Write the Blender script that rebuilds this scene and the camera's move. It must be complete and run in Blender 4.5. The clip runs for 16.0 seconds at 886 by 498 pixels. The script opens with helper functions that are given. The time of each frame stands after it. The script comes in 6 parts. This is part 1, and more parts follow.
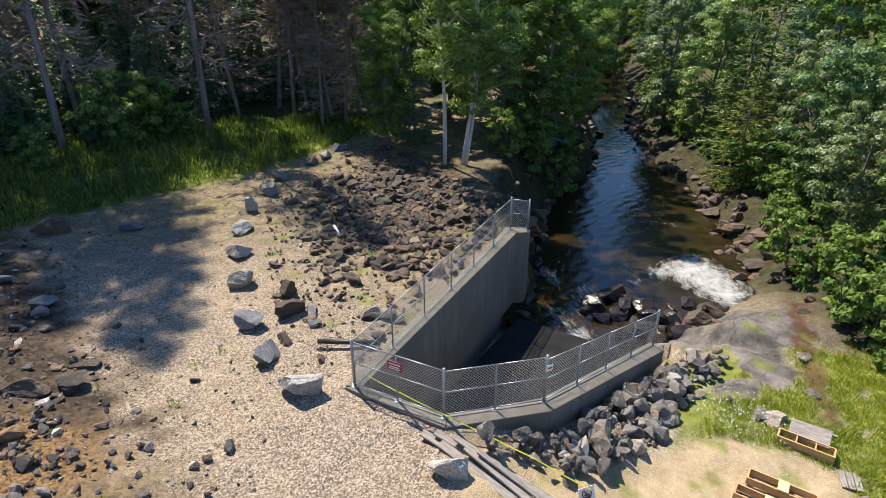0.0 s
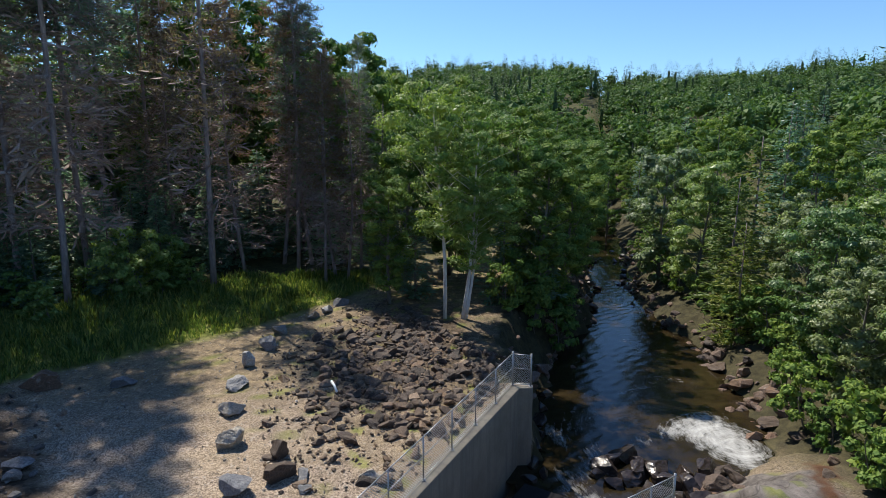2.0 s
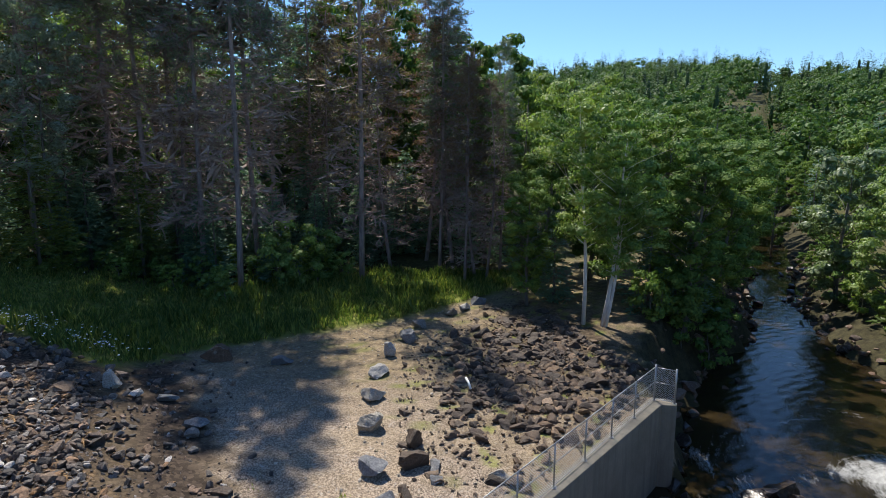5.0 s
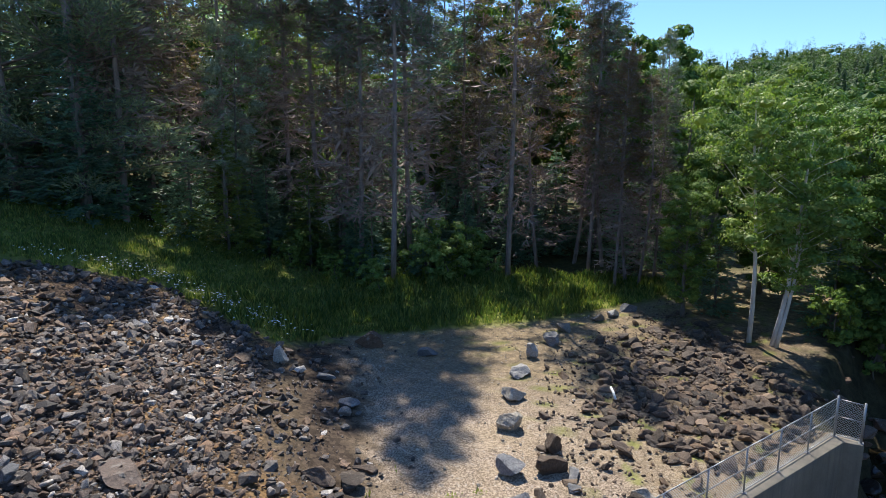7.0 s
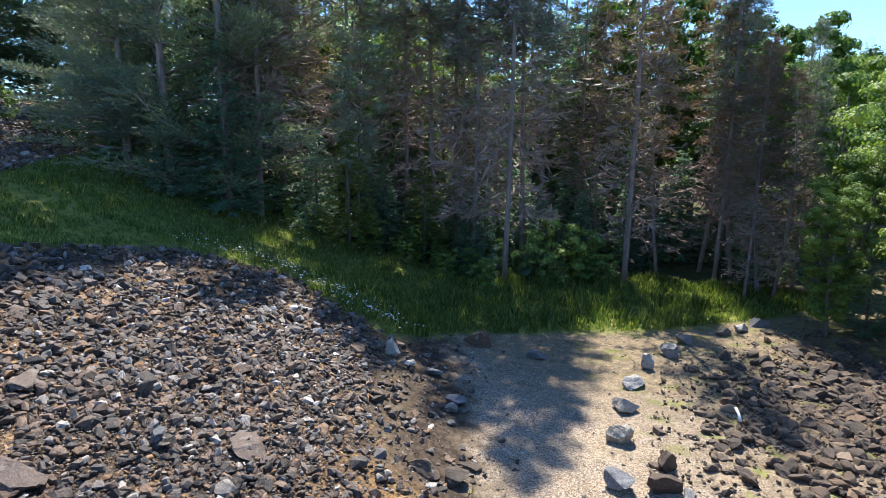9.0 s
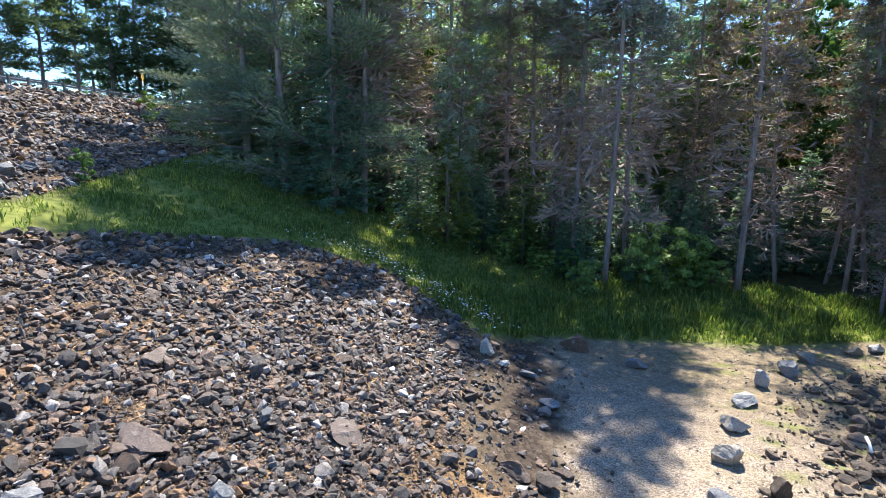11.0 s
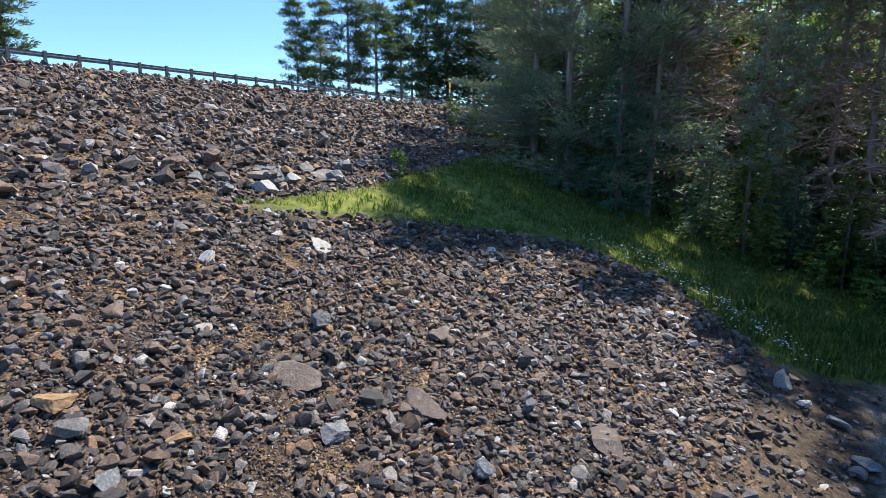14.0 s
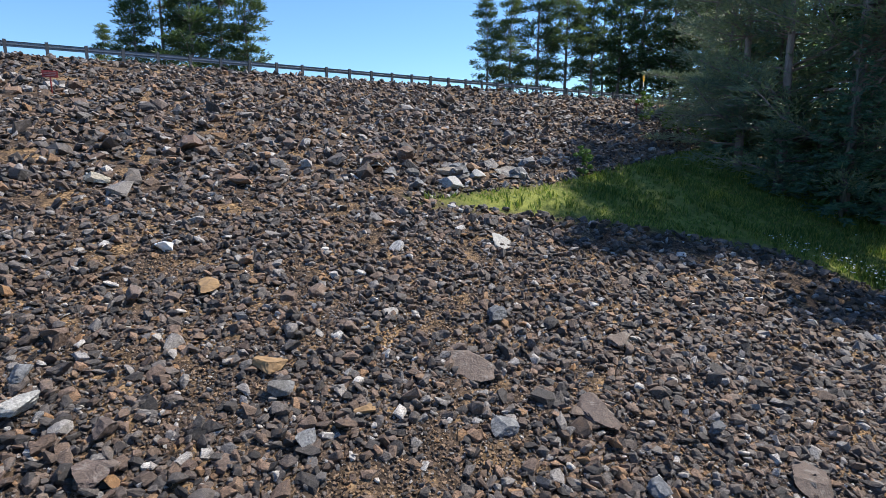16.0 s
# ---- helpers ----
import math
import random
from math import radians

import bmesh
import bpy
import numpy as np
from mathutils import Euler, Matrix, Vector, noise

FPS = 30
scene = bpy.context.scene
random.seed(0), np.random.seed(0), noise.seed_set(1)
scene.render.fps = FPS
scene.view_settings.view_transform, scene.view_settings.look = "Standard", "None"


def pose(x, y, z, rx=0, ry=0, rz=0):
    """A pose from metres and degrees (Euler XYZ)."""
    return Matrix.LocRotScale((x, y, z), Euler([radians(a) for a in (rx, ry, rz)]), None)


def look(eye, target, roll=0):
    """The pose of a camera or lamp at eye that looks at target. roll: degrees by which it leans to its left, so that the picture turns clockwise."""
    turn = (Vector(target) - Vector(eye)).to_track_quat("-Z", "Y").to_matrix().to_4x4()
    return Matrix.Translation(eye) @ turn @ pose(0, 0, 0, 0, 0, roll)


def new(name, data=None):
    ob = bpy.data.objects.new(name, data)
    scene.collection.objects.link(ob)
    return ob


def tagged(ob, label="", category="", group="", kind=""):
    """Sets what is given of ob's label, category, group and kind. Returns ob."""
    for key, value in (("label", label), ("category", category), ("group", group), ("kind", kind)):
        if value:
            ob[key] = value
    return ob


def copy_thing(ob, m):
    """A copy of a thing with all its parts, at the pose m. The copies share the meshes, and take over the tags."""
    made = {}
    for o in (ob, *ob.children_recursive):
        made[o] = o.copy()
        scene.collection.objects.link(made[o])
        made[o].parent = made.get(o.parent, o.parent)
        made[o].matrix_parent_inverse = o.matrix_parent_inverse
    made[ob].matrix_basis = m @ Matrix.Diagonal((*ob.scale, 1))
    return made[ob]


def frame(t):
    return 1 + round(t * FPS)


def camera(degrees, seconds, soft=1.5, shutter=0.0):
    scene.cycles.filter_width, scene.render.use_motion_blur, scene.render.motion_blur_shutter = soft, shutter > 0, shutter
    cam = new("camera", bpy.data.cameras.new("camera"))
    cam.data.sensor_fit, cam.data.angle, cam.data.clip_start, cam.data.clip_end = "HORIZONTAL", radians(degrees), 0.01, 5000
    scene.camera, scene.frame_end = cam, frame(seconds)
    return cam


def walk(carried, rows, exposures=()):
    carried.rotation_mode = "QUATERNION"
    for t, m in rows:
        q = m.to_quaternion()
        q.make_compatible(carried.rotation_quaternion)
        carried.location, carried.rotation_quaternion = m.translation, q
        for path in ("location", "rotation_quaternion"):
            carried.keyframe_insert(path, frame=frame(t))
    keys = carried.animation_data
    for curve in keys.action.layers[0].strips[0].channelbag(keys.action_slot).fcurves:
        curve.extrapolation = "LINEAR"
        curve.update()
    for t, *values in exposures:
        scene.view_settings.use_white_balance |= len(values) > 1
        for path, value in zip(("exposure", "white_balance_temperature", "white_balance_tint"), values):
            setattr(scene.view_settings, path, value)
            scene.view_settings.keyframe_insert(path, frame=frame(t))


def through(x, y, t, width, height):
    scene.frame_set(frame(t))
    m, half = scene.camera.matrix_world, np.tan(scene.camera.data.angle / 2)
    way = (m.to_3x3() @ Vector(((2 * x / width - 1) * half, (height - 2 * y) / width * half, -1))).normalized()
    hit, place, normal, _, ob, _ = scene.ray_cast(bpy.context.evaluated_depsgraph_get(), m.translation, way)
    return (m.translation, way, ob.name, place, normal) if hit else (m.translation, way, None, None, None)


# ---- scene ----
cam = camera(76.1, 16.0, 0.66)

EYE = 8.5            # camera height over the gravel pad, which is z = 0
# seconds, heading (clockwise from +y), pitch, roll, in degrees: a hovering drone that tilts up and then turns left
TURNS = (
    (0.0, 0.041, -25.589, 0.038),
    (0.5, -0.001, -22.754, 0.027),
    (1.0, -0.037, -17.631, 0.050),
    (1.5, -0.036, -11.551, 0.041),
    (2.0, -0.000, -10.087, 0.024),
    (2.5, -0.003, -9.951, 0.032),
    (3.0, -2.095, -9.950, 0.016),
    (3.2, -3.240, -9.955, 0.010),
    (5.3, -16.630, -9.995, -0.060),
    (5.5, -18.348, -9.995, -0.065),
    (6.0, -22.420, -9.984, -0.102),
    (6.5, -26.272, -9.927, -0.180),
    (7.0, -29.240, -10.004, -0.103),
    (7.5, -32.154, -9.998, -0.139),
    (8.0, -35.672, -9.989, -0.042),
    (8.5, -38.392, -9.938, 0.006),
    (8.7, -39.380, -9.950, 0.010),
    (10.8, -49.160, -10.020, 0.060),
    (11.0, -50.694, -10.021, 0.067),
    (11.5, -55.322, -10.024, 0.118),
    (12.0, -60.264, -10.014, 0.147),
    (12.5, -65.026, -10.027, 0.134),
    (13.0, -69.813, -10.030, 0.102),
    (13.5, -74.532, -10.047, 0.034),
    (14.0, -78.485, -10.029, 0.041),
    (14.5, -82.772, -10.068, 0.040),
    (15.0, -87.882, -10.199, -0.054),
    (15.5, -92.576, -10.317, -0.114),
    (16.0, -96.747, -10.283, -0.156),
)
walk(cam, [(t, pose(0.0, 0.0, EYE, 90 + p, 0, -a) @ pose(0, 0, 0, 0, 0, r)) for t, a, p, r in TURNS],
     exposures=((0.0, 0.85, 6600, 10), (2.5, 0.43, 6350, 10), (5.5, 0.57, 6350, 10), (7.0, 0.73, 6350, 10), (8.5, 1.10, 6300, 10), (11.0, 1.55, 6150, 10), (12.5, 1.41, 6150, 10), (14.0, 0.93, 6150, 10), (16.0, 0.65, 6150, 10)))

# ---- world and sun ----
SUN_AZ, SUN_EL = -36.0, 56.0
world = bpy.data.worlds.new("sky")
scene.world = world
world.use_nodes = True
wn = world.node_tree.nodes
sky = wn.new("ShaderNodeTexSky")
sky.sky_type, sky.sun_disc = "NISHITA", False
sky.sun_elevation, sky.sun_rotation = radians(SUN_EL), radians(SUN_AZ % 360)
sky.altitude, sky.air_density, sky.dust_density, sky.ozone_density = 600, 1.15, 0.05, 1.6
tint = wn.new("ShaderNodeMix")
tint.data_type, tint.blend_type = "RGBA", "MULTIPLY"
tint.inputs[0].default_value, tint.inputs[7].default_value = 1.0, (0.68, 0.91, 1.16, 1)
world.node_tree.links.new(sky.outputs[0], tint.inputs[6])
world.node_tree.links.new(tint.outputs[2], wn["Background"].inputs[0])
wn["Background"].inputs[1].default_value = 0.100
sun = new("sun", bpy.data.lights.new("sun", "SUN"))
sun.data.energy, sun.data.angle, sun.data.color = 5.0, radians(0.53), (1.0, 0.925, 0.80)
sun_way = Vector((math.sin(radians(SUN_AZ)) * math.cos(radians(SUN_EL)),
                  math.cos(radians(SUN_AZ)) * math.cos(radians(SUN_EL)), math.sin(radians(SUN_EL))))
sun.matrix_world = look(sun_way * 200, (0, 0, 0))


# ---- materials ----
class Shade:
    """A small builder for node materials."""

    def __init__(self, name):
        self.mat = bpy.data.materials.new(name)
        self.mat.use_nodes = True
        self.t = self.mat.node_tree
        self.bsdf = self.t.nodes["Principled BSDF"]
        self.out = self.t.nodes["Material Output"]
        self.pos = self.t.nodes.new("ShaderNodeTexCoord").outputs["Object"]

    def link(self, a, b):
        self.t.links.new(a, b)

    def noise(self, scale, detail=4.0, rough=0.6, where=None, w=0.0):
        n = self.t.nodes.new("ShaderNodeTexNoise")
        n.inputs["Scale"].default_value, n.inputs["Detail"].default_value, n.inputs["Roughness"].default_value = scale, detail, rough
        self.link(where or self.pos, n.inputs["Vector"])
        return n.outputs["Fac"]

    def warped(self, amount, scale):
        """The place, pushed about by a noise."""
        n = self.t.nodes.new("ShaderNodeTexNoise")
        n.inputs["Scale"].default_value = scale
        self.link(self.pos, n.inputs["Vector"])
        v = self.t.nodes.new("ShaderNodeVectorMath")
        v.operation = "MULTIPLY_ADD"
        self.link(n.outputs["Color"], v.inputs[0])
        v.inputs[1].default_value = (amount, amount, amount)
        self.link(self.pos, v.inputs[2])
        return v.outputs[0]

    def voronoi(self, scale, feature="F1", out="Distance", where=None):
        n = self.t.nodes.new("ShaderNodeTexVoronoi")
        n.feature = feature
        n.inputs["Scale"].default_value = scale
        self.link(where or self.pos, n.inputs["Vector"])
        return n.outputs[out]

    def ramp(self, fac, *stops):
        n = self.t.nodes.new("ShaderNodeValToRGB")
        e = n.color_ramp.elements
        while len(e) < len(stops):
            e.new(0.5)
        for k, (p, col) in enumerate(stops):
            e[k].position = p
            e[k].color = (*col, 1) if isinstance(col, tuple) else (col, col, col, 1)
        self.link(fac, n.inputs[0])
        return n.outputs[0]

    def mix(self, fac, a, b, kind="MIX"):
        n = self.t.nodes.new("ShaderNodeMix")
        n.data_type, n.blend_type = "RGBA", kind
        for sock, v in ((n.inputs[0], fac), (n.inputs[6], a), (n.inputs[7], b)):
            if isinstance(v, tuple):
                sock.default_value = (*v, 1)
            elif isinstance(v, (int, float)):
                sock.default_value = v
            else:
                self.link(v, sock)
        return n.outputs[2]

    def math(self, op, a, b=0.0):
        n = self.t.nodes.new("ShaderNodeMath")
        n.operation = op
        for sock, v in zip(n.inputs, (a, b)):
            if isinstance(v, (int, float)):
                sock.default_value = v
            else:
                self.link(v, sock)
        return n.outputs[0]

    def island(self):
        return self.t.nodes.new("ShaderNodeNewGeometry").outputs["Random Per Island"]

    def each(self):
        return self.t.nodes.new("ShaderNodeObjectInfo").outputs["Random"]

    def attr(self, name):
        n = self.t.nodes.new("ShaderNodeAttribute")
        n.attribute_name = name
        s = self.t.nodes.new("ShaderNodeSeparateColor")
        self.link(n.outputs["Color"], s.inputs[0])
        return s.outputs

    def bump(self, height, strength=0.5, distance=0.05, under=None):
        n = self.t.nodes.new("ShaderNodeBump")
        n.inputs["Strength"].default_value, n.inputs["Distance"].default_value = strength, distance
        self.link(height, n.inputs["Height"])
        if under:
            self.link(under, n.inputs["Normal"])
        self.link(n.outputs[0], self.bsdf.inputs["Normal"])
        return n.outputs[0]

    def done(self, colour=None, rough=0.8, metal=0.0, spec=0.5):
        b = self.bsdf.inputs
        for sock, v in ((b["Base Color"], colour), (b["Roughness"], rough), (b["Metallic"], metal)):
            if v is None:
                continue
            if isinstance(v, tuple):
                sock.default_value = (*v, 1)
            elif isinstance(v, (int, float)):
                sock.default_value = v
            else:
                self.link(v, sock)
        b["Specular IOR Level"].default_value = spec
        return self.mat


def rock_mat(name, dark, light, tan, pick, lichen=0.35):
    s = Shade(name)
    r = s.island() if pick == "island" else s.each()
    half = tuple(0.5 * (a + b) for a, b in zip(dark, light))
    base = s.ramp(r, (0.0, dark), (0.40, half), (0.62, light), (0.74, tuple(0.62 * a for a in tan)), (0.86, half), (0.93, tan), (1.0, tuple(2.0 * a for a in light)))
    n1, n2 = s.noise(3.0, 6, 0.65), s.noise(22.0, 5, 0.7)
    c = s.mix(s.ramp(n1, (0.35, 0.0), (0.7, 0.8)), base, s.mix(0.5, base, tuple(1.25 * a for a in light)), "MIX")
    c = s.mix(0.85, c, s.ramp(n2, (0.28, 0.22), (0.5, 0.85), (0.72, 1.6)), "MULTIPLY")
    c = s.mix(s.ramp(s.noise(5.0, 6, 0.68), (0.57, 0.0), (0.66, lichen)), c, (0.42, 0.41, 0.37))
    s.bump(s.mix(0.5, n1, n2), 1.0, 0.07)
    return s.done(c, s.ramp(n2, (0.3, 0.5), (0.8, 0.85)), 0.0, 0.4)


def riprap_mat(name, pick):
    """Broken slate: mostly dark grey and brown, with a few tan, rusty and pale stones."""
    s = Shade(name)
    r = s.island() if pick == "island" else s.each()
    base = s.ramp(r, (0.0, (0.034, 0.030, 0.029)), (0.20, (0.065, 0.057, 0.053)), (0.34, (0.14, 0.122, 0.112)), (0.44, (0.085, 0.058, 0.044)), (0.62, (0.19, 0.132, 0.098)),
                  (0.72, (0.11, 0.096, 0.088)), (0.80, (0.25, 0.16, 0.105)), (0.845, (0.27, 0.150, 0.066)), (0.87, (0.12, 0.11, 0.105)), (0.94, (0.26, 0.24, 0.225)), (0.975, (0.36, 0.34, 0.32)), (1.0, (0.50, 0.475, 0.45)))
    mp = s.t.nodes.new("ShaderNodeMapping")
    mp.inputs["Scale"].default_value, mp.inputs["Rotation"].default_value = (1, 1, 3.2), (0.5, 0.3, 0.0)
    s.link(s.pos, mp.inputs[0])
    n1, n2, n3 = s.noise(6.0, 6, 0.68), s.noise(24.0, 7, 0.78, mp.outputs[0]), s.noise(80.0, 4, 0.7)
    c = s.mix(0.8, base, s.ramp(n1, (0.3, (0.55, 0.52, 0.50)), (0.7, (1.45, 1.4, 1.35))), "MULTIPLY")
    c = s.mix(0.95, c, s.ramp(n2, (0.32, 0.22), (0.5, 0.95), (0.68, 2.0)), "MULTIPLY")
    c = s.mix(s.ramp(s.noise(3.0, 5, 0.6), (0.60, 0.0), (0.72, 0.45)), c, (0.20, 0.115, 0.055))
    c = s.mix(s.ramp(s.noise(9.0, 6, 0.65), (0.64, 0.0), (0.72, 0.5)), c, (0.36, 0.35, 0.32))
    under = s.bump(s.mix(0.5, n1, n2), 0.9, 0.06)
    s.bump(n3, 0.5, 0.015, under)
    return s.done(c, s.ramp(n2, (0.3, 0.5), (0.8, 0.85)), 0.0, 0.4)


def leaf_mat(name, a, b, c, through=0.35, rough=0.55, glow=(1.25, 1.4, 0.8), patch=0.35, sheen=0.35):
    s = Shade(name)
    col = s.ramp(s.island(), (0.0, a), (0.55, b), (1.0, c))
    n = s.noise(patch, 3, 0.6)
    col = s.mix(0.55, col, s.ramp(n, (0.3, (0.55, 0.6, 0.5)), (0.7, (1.15, 1.1, 1.0))), "MULTIPLY")
    col = s.mix(0.6, col, s.ramp(s.each(), (0.0, (0.5, 0.68, 0.6)), (0.5, (0.95, 0.95, 0.9)), (1.0, (1.5, 1.3, 0.9))), "MULTIPLY")
    s.done(col, rough, 0.0, sheen)
    tr = s.t.nodes.new("ShaderNodeBsdfTranslucent")
    s.link(s.mix(1.0, col, glow, "MULTIPLY"), tr.inputs[0])
    m = s.t.nodes.new("ShaderNodeMixShader")
    m.inputs[0].default_value = through
    s.link(s.bsdf.outputs[0], m.inputs[1])
    s.link(tr.outputs[0], m.inputs[2])
    s.link(m.outputs[0], s.out.inputs[0])
    return s.mat


def bark_mat(name, a, b, scale=6.0, depth=0.03):
    s = Shade(name)
    mp = s.t.nodes.new("ShaderNodeMapping")
    mp.inputs["Scale"].default_value = (1, 1, 0.22)
    s.link(s.pos, mp.inputs[0])
    n = s.noise(scale, 6, 0.7, mp.outputs[0])
    s.bump(n, 0.8, depth)
    return s.done(s.mix(0.4, s.ramp(n, (0.3, a), (0.7, b)), s.ramp(s.noise(0.5, 3), (0.3, 0.6), (0.7, 1.0)), "MULTIPLY"), 0.9)


def concrete_mat():
    s = Shade("concrete")
    n1, n2, n3 = s.noise(0.7, 5, 0.65), s.noise(14.0, 6, 0.7), s.noise(90.0, 3)
    mp = s.t.nodes.new("ShaderNodeMapping")
    mp.inputs["Scale"].default_value = (1, 1, 0.08)
    s.link(s.pos, mp.inputs[0])
    drip = s.noise(3.5, 5, 0.7, mp.outputs[0])
    c = s.ramp(n1, (0.25, (0.14, 0.123, 0.097)), (0.75, (0.265, 0.238, 0.193)))
    c = s.mix(0.5, c, s.ramp(n2, (0.3, 0.7), (0.7, 1.0)), "MULTIPLY")
    c = s.mix(s.ramp(drip, (0.48, 0.0), (0.66, 0.65)), c, (0.12, 0.11, 0.095))
    s.bump(s.mix(0.5, n2, n3), 0.35, 0.02)
    return s.done(c, 0.88)


def ground_mat():
    s = Shade("ground_cover")
    m = s.attr("cover")
    m2 = s.attr("cover_b")
    big, mid, fine = s.noise(0.25, 5, 0.6), s.noise(2.5, 6, 0.65), s.noise(28.0, 5, 0.75)
    stones = s.voronoi(9.0, "F1", "Color")
    peb = s.voronoi(33.0, "F1", "Color", s.warped(0.02, 40.0))
    pebd = s.voronoi(33.0, "F1", "Distance", s.warped(0.02, 40.0))
    g = s.ramp(peb, (0.15, (0.10, 0.080, 0.066)), (0.45, (0.27, 0.213, 0.168)), (0.85, (0.56, 0.465, 0.375)))
    gravel = s.mix(0.55, g, s.ramp(mid, (0.3, (0.62, 0.56, 0.48)), (0.7, (1.0, 0.97, 0.92))), "MULTIPLY")
    gravel = s.mix(s.ramp(big, (0.45, 0.0), (0.65, 0.4)), gravel, s.mix(0.8, (0.42, 0.325, 0.20), s.ramp(peb, (0.1, 0.5), (0.9, 1.25)), "MULTIPLY"))
    gravel = s.mix(s.ramp(s.voronoi(17.0, "F1", "Color"), (0.84, 0.0), (0.87, 0.45)), gravel, (0.50, 0.46, 0.41))
    gravel = s.mix(s.ramp(s.voronoi(15.0, "F1", "Color"), (0.84, 0.0), (0.87, 0.5)), gravel, (0.085, 0.072, 0.062))
    soil = s.mix(s.ramp(mid, (0.35, 0.0), (0.65, 1.0)), (0.035, 0.032, 0.018), (0.085, 0.075, 0.038))
    soil = s.mix(0.6, soil, s.ramp(fine, (0.3, 0.4), (0.7, 1.2)), "MULTIPLY")
    turf = s.mix(s.ramp(mid, (0.3, 0.0), (0.7, 1.0)), (0.10, 0.135, 0.024), (0.28, 0.285, 0.065))
    turf = s.mix(0.5, turf, s.ramp(fine, (0.3, 0.45), (0.7, 1.2)), "MULTIPLY")
    rust = s.mix(s.ramp(s.noise(0.9, 5, 0.65), (0.48, 0.0), (0.66, 0.9)), (0.072, 0.050, 0.036), (0.27, 0.170, 0.085))
    rust = s.mix(0.9, rust, s.ramp(s.voronoi(16.0, "F1", "Color"), (0.1, 0.15), (0.5, 0.75), (0.9, 1.9)), "MULTIPLY")
    slab = s.mix(s.ramp(s.noise(1.2, 8, 0.7), (0.35, 0.0), (0.65, 1.0)), (0.060, 0.052, 0.047), (0.25, 0.222, 0.20))
    slab = s.mix(s.ramp(s.noise(5.0, 7, 0.75), (0.55, 0.0), (0.7, 0.6)), slab, (0.10, 0.085, 0.075))
    crack = s.voronoi(1.3, "DISTANCE_TO_EDGE", "Distance", s.warped(0.9, 1.3))
    slab = s.mix(s.ramp(crack, (0.0, 0.45), (0.035, 0.0)), slab, (0.035, 0.028, 0.026))
    sand = s.mix(s.ramp(mid, (0.3, 0.0), (0.7, 1.0)), (0.36, 0.265, 0.155), (0.52, 0.41, 0.26))
    sand = s.mix(0.5, sand, s.ramp(peb, (0.1, 0.6), (0.9, 1.1)), "MULTIPLY")
    c = s.mix(m[0], soil, gravel)
    c = s.mix(m[2], c, rust)
    c = s.mix(m2[1], c, sand)
    dirt = s.mix(s.ramp(mid, (0.3, 0.0), (0.7, 1.0)), (0.11, 0.083, 0.05), (0.30, 0.225, 0.125))
    dirt = s.mix(0.8, dirt, s.ramp(stones, (0.1, 0.4), (0.5, 0.85), (0.9, 1.35)), "MULTIPLY")
    c = s.mix(m2[2], c, dirt)
    c = s.mix(m2[0], c, slab)
    m3 = s.attr("cover_c")
    c = s.mix(m3[0], c, s.mix(0.7, s.mix(mid, (0.055, 0.028, 0.017), (0.15, 0.078, 0.043)), s.ramp(fine, (0.3, 0.5), (0.7, 1.3)), "MULTIPLY"))
    c = s.mix(m3[1], c, s.mix(0.9, (0.24, 0.14, 0.06), s.ramp(s.voronoi(20.0, "F1", "Color"), (0.1, 0.25), (0.5, 0.8), (0.9, 1.5)), "MULTIPLY"))
    # Dark stony soil, with tree shade painted into the same tone
    c = s.mix(m3[2], c, s.mix(0.9, (0.062, 0.045, 0.033), s.ramp(stones, (0.1, 0.45), (0.5, 0.9), (0.9, 1.7)), "MULTIPLY"))
    c = s.mix(m[1], c, turf)
    s.bump(s.mix(0.6, pebd, fine), 0.9, 0.05)
    return s.done(c, 0.95, 0.0, 0.2)


def water_mat():
    s = Shade("river_water")
    m = s.attr("cover")
    n1, n2 = s.noise(1.6, 5, 0.6), s.noise(7.0, 5, 0.65)
    mp = s.t.nodes.new("ShaderNodeMapping")
    mp.inputs["Scale"].default_value = (1.0, 0.45, 1.0)
    s.link(s.pos, mp.inputs[0])
    n3 = s.noise(4.0, 8, 0.75, mp.outputs[0])
    ring = s.t.nodes.new("ShaderNodeCombineXYZ")
    s.link(s.math("ADD", s.math("MULTIPLY", m[2], 45.0), s.math("MULTIPLY", n1, 2.2)), ring.inputs[0])
    s.link(s.math("MULTIPLY", n1, 0.8), ring.inputs[1])
    n3 = s.mix(0.5, n3, s.noise(1.0, 6, 0.7, ring.outputs[0]))
    n3 = s.ramp(n3, (0.34, 0.0), (0.66, 1.0))
    foam = s.math("MULTIPLY", s.ramp(s.math("ADD", s.math("MULTIPLY", m[0], 0.62), s.math("MULTIPLY", n3, 0.52)), (0.58, 0.0), (1.02, 1.0)), 0.92)
    fleck = s.math("MULTIPLY", s.ramp(n3, (0.90, 0.0), (0.97, 0.6)), m[1])
    foam = s.math("MAXIMUM", foam, fleck)
    c = s.mix(s.ramp(n1, (0.3, 0.0), (0.7, 1.0)), (0.009, 0.0070, 0.0040), (0.034, 0.024, 0.011))
    c = s.mix(foam, c, (0.50, 0.50, 0.485))
    s.bump(s.mix(0.6, n1, n2), 0.22, 0.05)
    s.bsdf.inputs["IOR"].default_value = 1.33
    return s.done(c, s.ramp(foam, (0.0, 0.03), (1.0, 0.7)), 0.0, 0.5)


